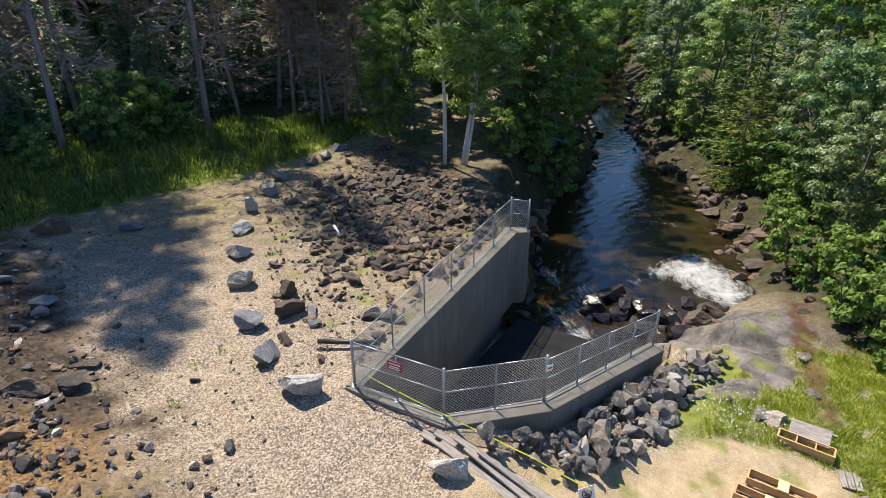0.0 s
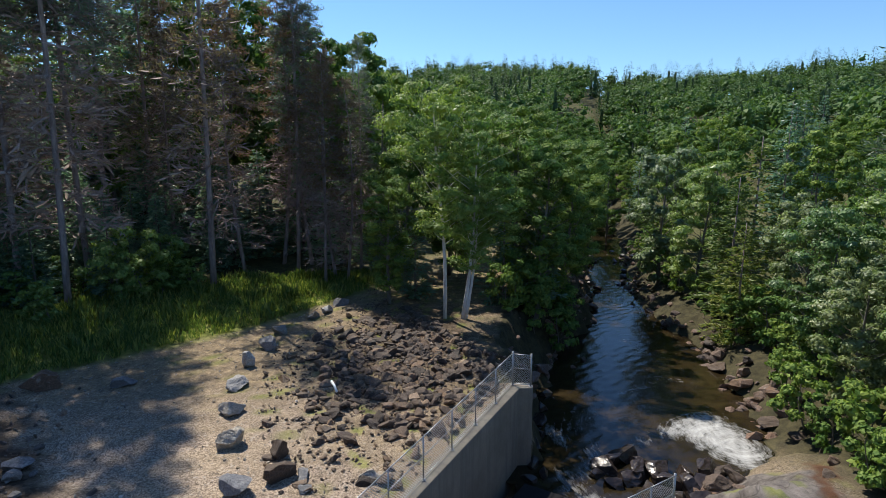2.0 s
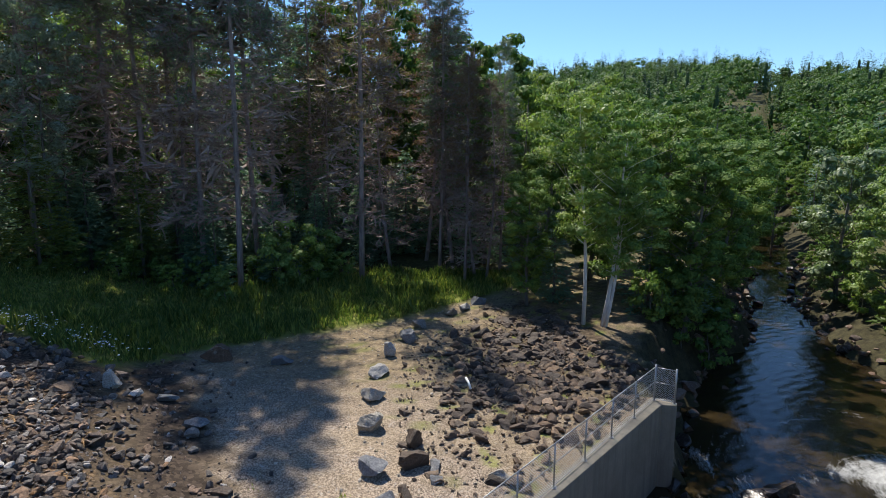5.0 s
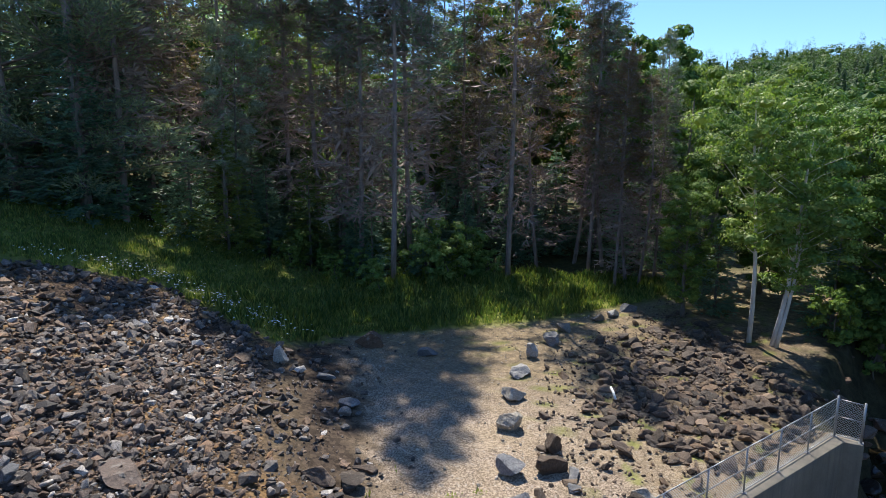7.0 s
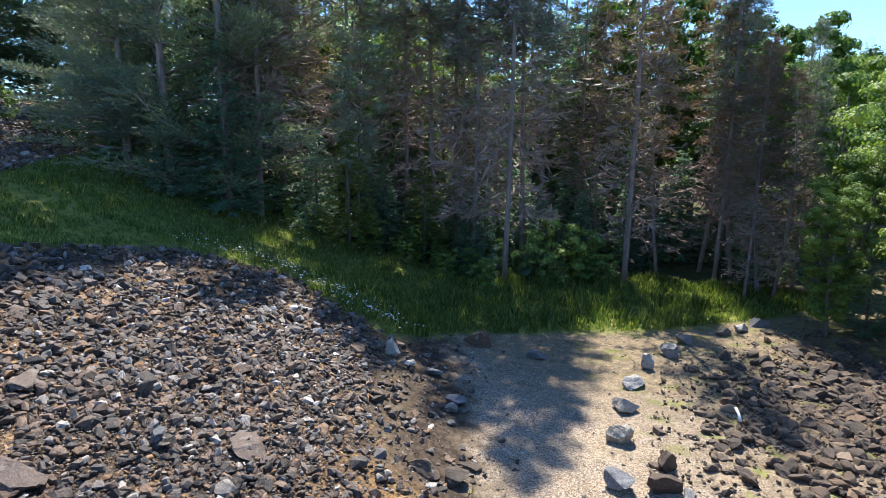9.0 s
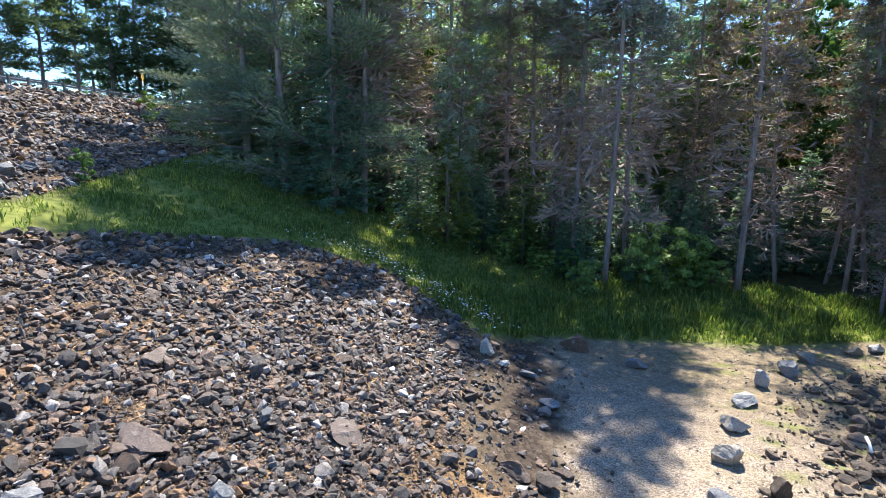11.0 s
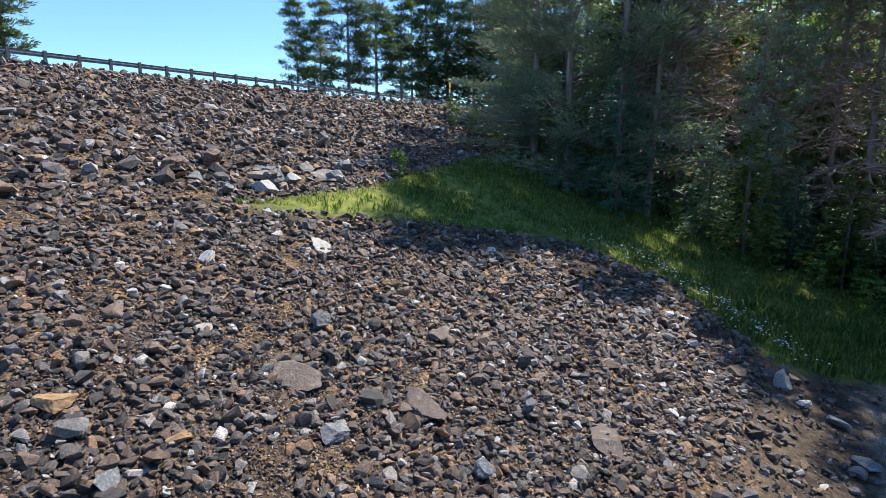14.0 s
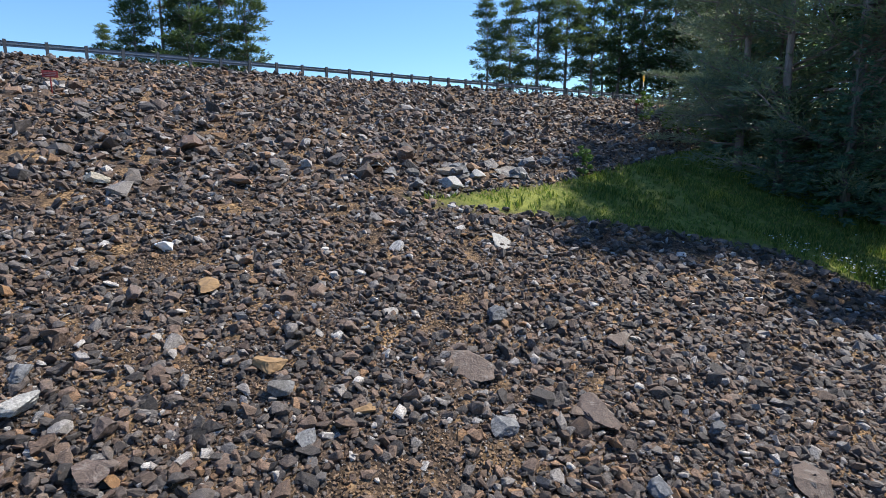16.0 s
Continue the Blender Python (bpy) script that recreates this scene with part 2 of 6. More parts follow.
def plain_mat(name, a, b, rough=0.6, metal=0.0, scale=8.0, bump=0.2, spec=0.5):
    s = Shade(name)
    n = s.noise(scale, 6, 0.65)
    s.bump(n, bump, 0.01)
    return s.done(s.mix(s.ramp(n, (0.3, 0.0), (0.7, 1.0)), a, b), rough, metal, spec)


def wood_mat(name, a, b):
    s = Shade(name)
    mp = s.t.nodes.new("ShaderNodeMapping")
    mp.inputs["Scale"].default_value = (0.15, 1, 1)
    s.link(s.pos, mp.inputs[0])
    n = s.noise(30.0, 6, 0.7, mp.outputs[0])
    s.bump(n, 0.4, 0.01)
    c = s.mix(s.ramp(n, (0.3, 0.0), (0.7, 1.0)), a, b)
    c = s.mix(0.4, c, s.ramp(s.each(), (0.0, 0.55), (1.0, 1.2)), "MULTIPLY")
    return s.done(c, 0.85)


M = dict(
    ground=ground_mat(), water=water_mat(), concrete=concrete_mat(),
    riprap=riprap_mat("riprap_rock", "island"),
    darkrock=rock_mat("dark_bank_rock", (0.020, 0.015, 0.012), (0.105, 0.073, 0.053), (0.20, 0.12, 0.065), "object", 0.12),
    darkrubble=rock_mat("dark_bank_rubble", (0.026, 0.018, 0.014), (0.14, 0.10, 0.070), (0.25, 0.155, 0.085), "island", 0.15),
    pilerock=rock_mat("heap_rock", (0.060, 0.052, 0.047), (0.27, 0.24, 0.215), (0.36, 0.27, 0.18), "object", 0.8),
    rock_each=riprap_mat("loose_rock", "object"),
    boulder=rock_mat("boulder_rock", (0.22, 0.215, 0.21), (0.46, 0.435, 0.395), (0.46, 0.39, 0.28), "object", 0.5),
    slate=rock_mat("slate_boulder_rock", (0.085, 0.088, 0.096), (0.20, 0.20, 0.205), (0.20, 0.17, 0.135), "object", 0.4),
    # Wet stream rock; the same black also paints shade on rocks beside it
    wetshaderock=plain_mat("wet_shaded_rock", (0.012, 0.009, 0.008), (0.055, 0.040, 0.033), 0.32, 0, 4.0, 0.9),
    # Wet concrete, blackened further to hold the shade between the outlet walls
    wetshadeslab=plain_mat("wet_shaded_concrete", (0.006, 0.006, 0.007), (0.020, 0.019, 0.019), 0.6, 0, 2.0, 0.3, 0.12),
    redrock=rock_mat("bank_rock", (0.06, 0.038, 0.028), (0.17, 0.115, 0.085), (0.24, 0.135, 0.08), "island"),
    wire=plain_mat("galvanized_wire", (0.46, 0.48, 0.50), (0.60, 0.62, 0.64), 0.5, 0.4, 25.0, 0.05),
    galv=plain_mat("galvanized_steel", (0.27, 0.28, 0.295), (0.40, 0.415, 0.43), 0.48, 0.75, 25.0, 0.05),
    rail=plain_mat("weathered_guardrail", (0.20, 0.22, 0.25), (0.34, 0.36, 0.39), 0.5, 0.6, 9.0, 0.1),
    post=plain_mat("guardrail_post", (0.10, 0.10, 0.10), (0.20, 0.19, 0.18), 0.7, 0.2, 12.0, 0.2),
    red=plain_mat("faded_red_sign", (0.24, 0.022, 0.022), (0.36, 0.045, 0.04), 0.5),
    white=plain_mat("white_paint", (0.70, 0.70, 0.68), (0.82, 0.82, 0.80), 0.5),
    fadedtext=plain_mat("faded_lettering", (0.30, 0.12, 0.11), (0.42, 0.22, 0.20), 0.6),
    yellow=plain_mat("yellow_sign", (0.75, 0.42, 0.02), (0.85, 0.50, 0.03), 0.45),
    paleply=plain_mat("pale_plywood", (0.55, 0.42, 0.20), (0.68, 0.55, 0.30), 0.7),
    padstone=rock_mat("pad_pebble_rock", (0.09, 0.078, 0.066), (0.36, 0.315, 0.26), (0.40, 0.30, 0.19), "island", 0.4),
    pinkslab=rock_mat("pinkish_slab_rock", (0.09, 0.066, 0.056), (0.145, 0.105, 0.086), (0.16, 0.115, 0.084), "object", 0.25),
    soilgravel=rock_mat("soil_gravel", (0.13, 0.085, 0.055), (0.30, 0.195, 0.115), (0.34, 0.20, 0.09), "island"),
    rust=plain_mat("rust_stained_rock", (0.14, 0.09, 0.05), (0.33, 0.205, 0.095), 0.9, 0, 5.0, 0.6),
    tape=leaf_mat("yellow_tape", (0.75, 0.72, 0.05), (0.80, 0.76, 0.06), (0.85, 0.80, 0.08), 0.3),
    black=plain_mat("black_plastic", (0.012, 0.012, 0.013), (0.03, 0.03, 0.03), 0.5),
    oldwood=wood_mat("weathered_board", (0.14, 0.12, 0.105), (0.36, 0.32, 0.28)),
    newwood=wood_mat("fresh_lumber", (0.42, 0.24, 0.10), (0.60, 0.38, 0.18)),
    bark=bark_mat("pine_bark", (0.15, 0.115, 0.108), (0.40, 0.325, 0.30)),
    dead=bark_mat("dead_wood", (0.23, 0.165, 0.138), (0.43, 0.335, 0.285)),
    birch=bark_mat("birch_bark", (0.40, 0.37, 0.33), (0.82, 0.79, 0.74), 3.0, 0.01),
    greybark=bark_mat("grey_bark", (0.09, 0.08, 0.07), (0.24, 0.22, 0.19)),
    maple=leaf_mat("broadleaf_green", (0.075, 0.145, 0.038), (0.135, 0.22, 0.056), (0.22, 0.30, 0.080), 0.26, 0.62, (1.25, 1.4, 0.8), 0.35, 0.18),
    innerleaf=leaf_mat("forest_leaf", (0.075, 0.14, 0.038), (0.135, 0.22, 0.056), (0.22, 0.30, 0.082), 0.42, 0.62, (1.4, 1.5, 0.8), 0.35, 0.2),
    # Lighter copy of the broadleaf green: the bank's sunlight is in the colour
    sunleaf=leaf_mat("sun_tinted_bank_leaf", (0.105, 0.185, 0.062), (0.175, 0.27, 0.090), (0.27, 0.35, 0.14), 0.32, 0.45, (1.25, 1.4, 0.8), 0.5, 0.5),
    farleaf=leaf_mat("distant_leaf", (0.088, 0.155, 0.046), (0.112, 0.186, 0.054), (0.145, 0.22, 0.062), 0.25, 0.6, (1.4, 1.5, 0.8), 0.045, 0.2),
    farneedle=leaf_mat("distant_needle", (0.050, 0.088, 0.040), (0.064, 0.105, 0.046), (0.080, 0.125, 0.052), 0.25, 0.6, (1.4, 1.5, 0.8), 0.045, 0.2),
    willow=leaf_mat("pale_green_leaf", (0.12, 0.17, 0.085), (0.20, 0.26, 0.135), (0.29, 0.345, 0.20), 0.35, 0.45, (1.25, 1.4, 0.8), 0.35, 0.45),
    birchleaf=leaf_mat("birch_leaf", (0.13, 0.22, 0.052), (0.21, 0.31, 0.075), (0.30, 0.37, 0.125), 0.36, 0.55, (1.25, 1.4, 0.8), 0.6, 0.5),
    # Brightened forest leaf; its colour stands for sun among the dark trees
    backlit=leaf_mat("forest_sun_tinted_leaf", (0.11, 0.19, 0.06), (0.19, 0.28, 0.10), (0.30, 0.37, 0.18), 0.55, 0.4, (1.6, 1.6, 0.9), 0.5, 0.6),
    # Whitish leaf colour that paints the sun's glint on a grey-green tree
    glintleaf=leaf_mat("sun_glint_leaf", (0.20, 0.25, 0.19), (0.29, 0.33, 0.27), (0.38, 0.42, 0.36), 0.38, 0.35, (1.2, 1.3, 1.0), 0.6, 0.6),
    roadpine=leaf_mat("road_pine_needle", (0.080, 0.125, 0.075), (0.125, 0.18, 0.095), (0.185, 0.24, 0.12), 0.32, 0.5, (1.5, 1.5, 0.9), 0.4, 0.4),
    lawn=leaf_mat("bank_grass_blade", (0.17, 0.23, 0.03), (0.29, 0.34, 0.05), (0.42, 0.39, 0.11), 0.5, 0.6, (1.25, 1.4, 0.8), 1.1),
    # Pale bluish copy for shaded hemlocks, with skylight put into its colour
    hemlock=leaf_mat("hemlock_needle", (0.10, 0.18, 0.145), (0.155, 0.25, 0.19), (0.215, 0.31, 0.19), 0.40, 0.45, (1.4, 1.6, 1.2), 0.35, 0.55),
    # Yellower copy of the hemlock needle, with sunlight put into its colour
    sunhemlock=leaf_mat("sun_tinted_hemlock_needle", (0.09, 0.14, 0.035), (0.15, 0.20, 0.048), (0.23, 0.26, 0.07), 0.4, 0.5, (1.25, 1.4, 0.8), 0.35, 0.4),
    pine=leaf_mat("pine_needle", (0.125, 0.18, 0.155), (0.19, 0.245, 0.19), (0.25, 0.285, 0.18), 0.40, 0.42, (1.4, 1.5, 1.2), 0.35, 0.7),
    olive=leaf_mat("olive_needle", (0.15, 0.15, 0.10), (0.21, 0.195, 0.12), (0.26, 0.19, 0.13), 0.36, 0.42, (1.7, 1.6, 1.1), 0.35, 0.7),
    brown=leaf_mat("brown_needle", (0.15, 0.095, 0.072), (0.21, 0.135, 0.098), (0.17, 0.145, 0.085), 0.35, 0.6, (1.5, 1.5, 1.3), 0.35, 0.5),
    grass=leaf_mat("meadow_grass", (0.095, 0.160, 0.050), (0.175, 0.235, 0.068), (0.42, 0.41, 0.13), 0.5, 0.55, (1.25, 1.4, 0.8), 0.6),
    daisy=plain_mat("white_petal", (0.75, 0.75, 0.70), (0.85, 0.85, 0.82), 0.7),
    asphalt=plain_mat("asphalt", (0.04, 0.04, 0.042), (0.07, 0.07, 0.07), 0.9, 0, 40.0, 0.3),
)


# ---- mesh tools ----
def tri_mesh(name, V, T, mat, smooth=False):
    """A mesh from arrays of vertices and triangles."""
    V, T = np.asarray(V, np.float32).reshape(-1, 3), np.asarray(T, np.int32).reshape(-1, 3)
    me = bpy.data.meshes.new(name)
    me.vertices.add(len(V))
    me.vertices.foreach_set("co", V.ravel())
    me.loops.add(3 * len(T))
    me.loops.foreach_set("vertex_index", T.ravel())
    me.polygons.add(len(T))
    me.polygons.foreach_set("loop_start", np.arange(0, 3 * len(T), 3, dtype=np.int32))
    me.polygons.foreach_set("use_smooth", np.full(len(T), smooth, bool))
    me.update(calc_edges=True)
    me.validate()
    me.materials.append(mat)
    return me


_g = (1 + 5 ** 0.5) / 2
KNOT = np.array([(x, y, z) for a in (-1, 1) for b in (-_g, _g) for x, y, z in ((0, a, b), (a, b, 0), (b, 0, a))]) / math.hypot(1, _g)
KNOT_FACES = [(i, j, k) if np.dot(np.cross(KNOT[j] - KNOT[i], KNOT[k] - KNOT[i]), KNOT[i]) > 0 else (i, k, j)
              for i in range(12) for j in range(i + 1, 12) for k in range(j + 1, 12)
              if max(np.linalg.norm(KNOT[i] - KNOT[j]), np.linalg.norm(KNOT[j] - KNOT[k]), np.linalg.norm(KNOT[i] - KNOT[k])) < 1.1]


class Geo:
    """Gathers triangles for one mesh."""

    def __init__(self):
        self.V, self.T, self.n = [], [], 0

    def add(self, V, T):
        V = np.asarray(V, float).reshape(-1, 3)
        self.V.append(V)
        self.T.append(np.asarray(T, int).reshape(-1, 3) + self.n)
        self.n += len(V)

    def box(self, size, m=None):
        x, y, z = (0.5 * a for a in size)
        V = np.array([(i * x, j * y, k * z) for k in (-1, 1) for j in (-1, 1) for i in (-1, 1)])
        if m is not None:
            V = V @ np.array(m.to_3x3()).T + np.array(m.translation)
        Q = ((0, 2, 3, 1), (4, 5, 7, 6), (0, 1, 5, 4), (2, 6, 7, 3), (0, 4, 6, 2), (1, 3, 7, 5))
        self.add(V, [t for a, b, c, d in Q for t in ((a, b, c), (a, c, d))])

    def tube(self, pts, radii, sides=6):
        pts = np.asarray(pts, float)
        n = len(pts)
        d = np.gradient(pts, axis=0)
        d /= np.linalg.norm(d, axis=1)[:, None] + 1e-9
        ref = np.where(np.abs(d[:, 2:3]) > 0.9, np.array([[1.0, 0, 0]]), np.array([[0, 0, 1.0]]))
        a = np.cross(d, ref)
        a /= np.linalg.norm(a, axis=1)[:, None] + 1e-9
        b = np.cross(d, a)
        w = np.linspace(0, 2 * np.pi, sides, endpoint=False)
        r = np.broadcast_to(np.asarray(radii, float), (n,))[:, None, None]
        V = pts[:, None] + r * (a[:, None] * np.cos(w)[None, :, None] + b[:, None] * np.sin(w)[None, :, None])
        T = []
        for i in range(n - 1):
            for j in range(sides):
                p, q = i * sides + j, i * sides + (j + 1) % sides
                T += [(p, q, q + sides), (p, q + sides, p + sides)]
        e = (n - 1) * sides
        T += [(0, j + 1, j) for j in range(1, sides - 1)] + [(e, e + j, e + j + 1) for j in range(1, sides - 1)]
        self.add(V.reshape(-1, 3), T)

    def leaves(self, P, D, length, width, rng, face=None, stray=0.35):
        """Small two-triangle leaves at P along D; face: which way their blades look, roughly."""
        P, D = np.asarray(P, float).reshape(-1, 3), np.asarray(D, float).reshape(-1, 3)
        n = len(P)
        D = D / (np.linalg.norm(D, axis=1)[:, None] + 1e-9)
        R = rng.normal(size=(n, 3)) if face is None else np.asarray(face, float).reshape(-1, 3) + rng.normal(0, stray, (n, 3))
        S = np.cross(D, R)
        S /= np.linalg.norm(S, axis=1)[:, None] + 1e-9
        L = (np.asarray(length) * rng.uniform(0.65, 1.3, n))[:, None]
        W = (np.asarray(width) * rng.uniform(0.7, 1.3, n))[:, None] * 0.5
        N = np.cross(D, S) * L * 0.12
        V = np.stack([P, P + D * L * 0.5 + S * W + N, P + D * L, P + D * L * 0.5 - S * W + N], 1).reshape(-1, 3)
        k = np.arange(n)[:, None] * 4
        self.add(V, np.concatenate([k + [0, 1, 2], k + [0, 2, 3]], 1).reshape(-1, 3))

    def core(self, centre, radius, rng, flat=0.66):
        """A lumpy twelve-cornered knot, added inside a clump to block light between its leaves."""
        V = KNOT * rng.uniform(0.75, 1.15, (12, 1)) * (radius, radius, radius * flat)
        self.add(V + np.asarray(centre), KNOT_FACES)

    def mesh(self, name, mat, smooth=False):
        return tri_mesh(name, np.concatenate(self.V), np.concatenate(self.T), mat, smooth)


def part(name, geo, mat, parent, label="", smooth=False):
    """Links a Geo, or a mesh, as one mesh object under a thing or a part."""
    ob = new(name, geo.mesh(name, mat, smooth) if isinstance(geo, Geo) else geo)
    ob.parent = parent
    return tagged(ob, label)


def thing(name, m, label, category, group="", kind=""):
    ob = new(name)
    ob.empty_display_size = 0.2
    ob.matrix_world = m
    return tagged(ob, label, category, group, kind)


# ---- the lie of the land ----
DAM_N, DAM_U = np.array([0.7235, 0.690]), np.array([-0.690, 0.7235])    # out from the dam, and along it
CREST_S, CREST_Z, DAM_SLOPE, TOE_S = -39.4, 13.5, 0.334, 1.0
FOREST_N = np.array([-0.505, 0.863])
RIVER = np.array([(5.4, 18.0, 2.3), (8.3, 22.3, 4.7), (9.8, 28.0, 4.3), (11.4, 32.0, 3.7), (12.1, 36.5, 2.2),
                  (13.3, 44.0, 1.8), (17.3, 59.3, 1.8), (24.5, 90.0, 2.2), (40.0, 150.0, 3.0)])
WATER_Z = -3.0
GRASS = np.array([(-21.8, -3.5), (-24.3, 3.8), (-26.2, 11.5), (-23.6, 15.6), (-16.6, 15.9), (-15.9, 20.0), (-9.3, 26.2), (-4.8, 33.6),
                  (-2.0, 40.0), (-40.0, 30.0), (-52.0, 17.0), (-45.6, 13.9), (-33.5, 5.6), (-28.7, 2.6)])
CHANNEL = np.array([(-2.0, 10.40), (0.08, 9.25), (2.28, 9.78), (6.12, 13.42), (7.5, 15.0), (4.3, 19.4), (2.62, 19.36)])


def inside(poly, X, Y):
    hit = np.zeros(np.shape(X), bool)
    for (ax, ay), (bx, by) in zip(poly, np.roll(poly, -1, 0)):
        hit ^= ((ay > Y) != (by > Y)) & (X < (bx - ax) * (Y - ay) / (by - ay + 1e-12) + ax)
    return hit


def edge_distance(line, X, Y, closed=False):
    """Least distance to a line of points, and how far along (in points) it lies."""
    best, along = np.full(np.shape(X), 1e9), np.zeros(np.shape(X))
    ends = np.roll(line, -1, 0) if closed else line[1:]
    for k, (a, b) in enumerate(zip(line, ends)):
        v = b[:2] - a[:2]
        f = np.clip(((X - a[0]) * v[0] + (Y - a[1]) * v[1]) / (v @ v), 0, 1)
        d = np.hypot(X - a[0] - f * v[0], Y - a[1] - f * v[1])
        along = np.where(d < best, k + f, along)
        best = np.minimum(best, d)
    return best, along


def wobble(X, Y, size, seed=0.0):
    """Smooth, cheap unevenness between -1 and 1."""
    k = 6.283 / size
    return (np.sin(k * X + 1.3 * np.sin(0.7 * k * Y + seed) + seed) + np.sin(k * 1.13 * Y + 1.1 * np.sin(0.8 * k * X - seed) + 2 * seed)
            + 0.6 * np.sin(2.1 * k * (X + 0.6 * Y) + 3 * seed)) / 2.6


def river_side(X, Y):
    """Distance outside the water's edge, and +1 on the right bank, -1 on the left."""
    d, along = edge_distance(RIVER, X, Y)
    i = np.clip(along.astype(int), 0, len(RIVER) - 2)
    f = along - i
    half = RIVER[i, 2] * (1 - f) + RIVER[i + 1, 2] * f
    a, b = RIVER[i, :2], RIVER[i + 1, :2]
    side = np.sign((X - a[..., 0]) * (b[..., 1] - a[..., 1]) - (Y - a[..., 1]) * (b[..., 0] - a[..., 0]))
    return d - half + 0.5 * wobble(X, Y, 3.1, 2.0), side


def height(X, Y):
    X, Y = np.asarray(X, float), np.asarray(Y, float)
    s = X * DAM_N[0] + Y * DAM_N[1]
    q = X * FOREST_N[0] + Y * FOREST_N[1]
    r = np.hypot(X, Y)
    dam = np.minimum(DAM_SLOPE * (TOE_S - s), CREST_Z)
    dam = np.where(s < CREST_S - 14, CREST_Z - 0.3 * (CREST_S - 14 - s), dam)
    z = 0.5 * (dam + np.sqrt(dam * dam + 0.12))
    z = z - 0.08 * np.clip((s - 1.0) / 2, 0, 1)
    z = z + 0.10 * np.clip(q - 37, 0, 90) * np.clip((s + 26) / 8, 0, 1) + 0.25 * wobble(X, Y, 9.0) * np.clip((q - 34) / 6, 0, 1) * np.clip((s + 26) / 8, 0, 1)
    b, side = river_side(X, Y)
    # the low bank right of the outlet, and the wooded slope behind it
    right = -0.15 - 1.0 * np.clip((X - 0.3) / 4.0, 0, 1) - 0.5 * np.clip((Y - 10.5) / 3.0, 0, 1) * np.clip((X - 2) / 3, 0, 1)
    right = right + 0.16 * np.clip(X - 13.0 - 0.12 * Y, 0, 42) + 0.08 * wobble(X, Y, 2.2, 1.0)
    on_right = np.clip((X - 0.3) / 1.5, 0, 1) * np.where(Y < 14.5, 1.0, np.where(side > 0, 1.0, 0.0))
    z = np.where(s > -6, z * (1 - on_right) + right * on_right, z)
    bank = WATER_Z - 0.35 + np.where(side > 0, 0.55, 1.5) * np.clip(b + 0.4, -1.2, 40)
    wall = ((X + 1.9) * 0.893 - (Y - 10.6) * 0.45 < 0.3) & (Y < 19.9) & (X < 4)
    z = np.where(wall, z, np.minimum(z, bank))
    z = np.where(b < -0.4, np.minimum(z, WATER_Z - 0.5), z)
    z = np.where(inside(CHANNEL, X, Y), -3.6, z)
    # bedrock ledges above the white water
    ledge = np.clip(1.3 - np.hypot((X - 9.3) / 2.6, (Y - 14.6) / 2.4), 0, 1)
    z = z + ledge * (0.20 * np.abs(wobble(X + 0.4 * Y, Y, 2.3, 1.2)) + 0.13 * np.floor(3 * (1 + wobble(X, Y, 2.9, 4.0))) / 2.5 + 0.07 * np.abs(wobble(X, Y, 0.8, 2.0)))
    # far hills
    z = z + np.clip((r - 95) / 200, 0, 1) ** 1.3 * 28 * np.clip((Y + 30) / 100, 0, 1) + 3 * wobble(X, Y, 160.0) * np.clip((r - 120) / 150, 0, 1)
    return z


def oval(X, Y, cx, cy, ax, ay, turn=0.0):
    c, s = math.cos(radians(turn)), math.sin(radians(turn))
    return 1 - np.hypot(((X - cx) * c + (Y - cy) * s) / ax, (-(X - cx) * s + (Y - cy) * c) / ay)


RED_LINE = np.array([(12.6, 17.4), (11.6, 15.6), (10.9, 14.0), (10.3, 12.7), (9.7, 11.2), (9.4, 10.4)])


def bank_cover(X, Y):
    """On the low right bank: bare rock, reddish soil and grass, each 0 to 1."""
    ragged = 0.5 * wobble(X, Y, 2.0) + 0.4 * wobble(X, Y, 0.9, 3.0) + 0.35 * wobble(X, Y, 0.45, 1.0)
    rock = np.max([oval(X, Y, 9.7, 15.9, 2.4, 2.1, 20) * 2, oval(X, Y, 9.25, 13.3, 0.85, 1.6, -12), oval(X, Y, 7.8, 11.95, 0.8, 0.5, 10), oval(X, Y, 8.3, 16.6, 1.8, 1.6) * 2], axis=0)
    rock = np.clip((rock + 0.22 * ragged) / 0.12, 0, 1)
    d, _ = edge_distance(RED_LINE, X, Y)
    red = np.clip((0.42 - d + 0.35 * ragged) / 0.25, 0, 1)
    lush = np.clip((X - 4.9) / 0.8, 0, 1) * np.clip((14.9 - 0.05 * X - Y + 0.8 * ragged) / 0.8, 0, 1) * (X < 22)
    lush = lush * np.clip(1.15 - rock * 1.3 - red, 0, 1) * np.clip((ragged + 0.75) / 0.35, 0, 1)
    return rock, red, lush


def ground_at(x, y):
    return float(height(np.array([x]), np.array([y]))[0])


def spaced(*runs):
    """Grid lines: runs of (start, end, step)."""
    return np.unique(np.concatenate([np.arange(a, b, st) for a, b, st in runs] + [[runs[-1][1]]]).round(3))


gx = spaced((-1500, -400, 100), (-400, -120, 20), (-120, -50, 3), (-50, -30, 0.8), (-30, -3, 0.55), (-3, 7, 0.125), (7, 12.8, 0.16), (12.8, 18, 0.4), (18, 50, 1.0),
            (50, 120, 5), (120, 400, 20), (400, 1500, 100))
gy = spaced((-1500, -400, 100), (-400, -100, 20), (-100, -40, 3), (-40, -12, 0.8), (-12, 8.6, 0.55), (8.6, 20.2, 0.125), (20.2, 42, 0.55), (42, 100, 1.5),
            (100, 400, 10), (400, 1500, 100))
GX, GY = np.meshgrid(gx, gy)
GZ = height(GX, GY)
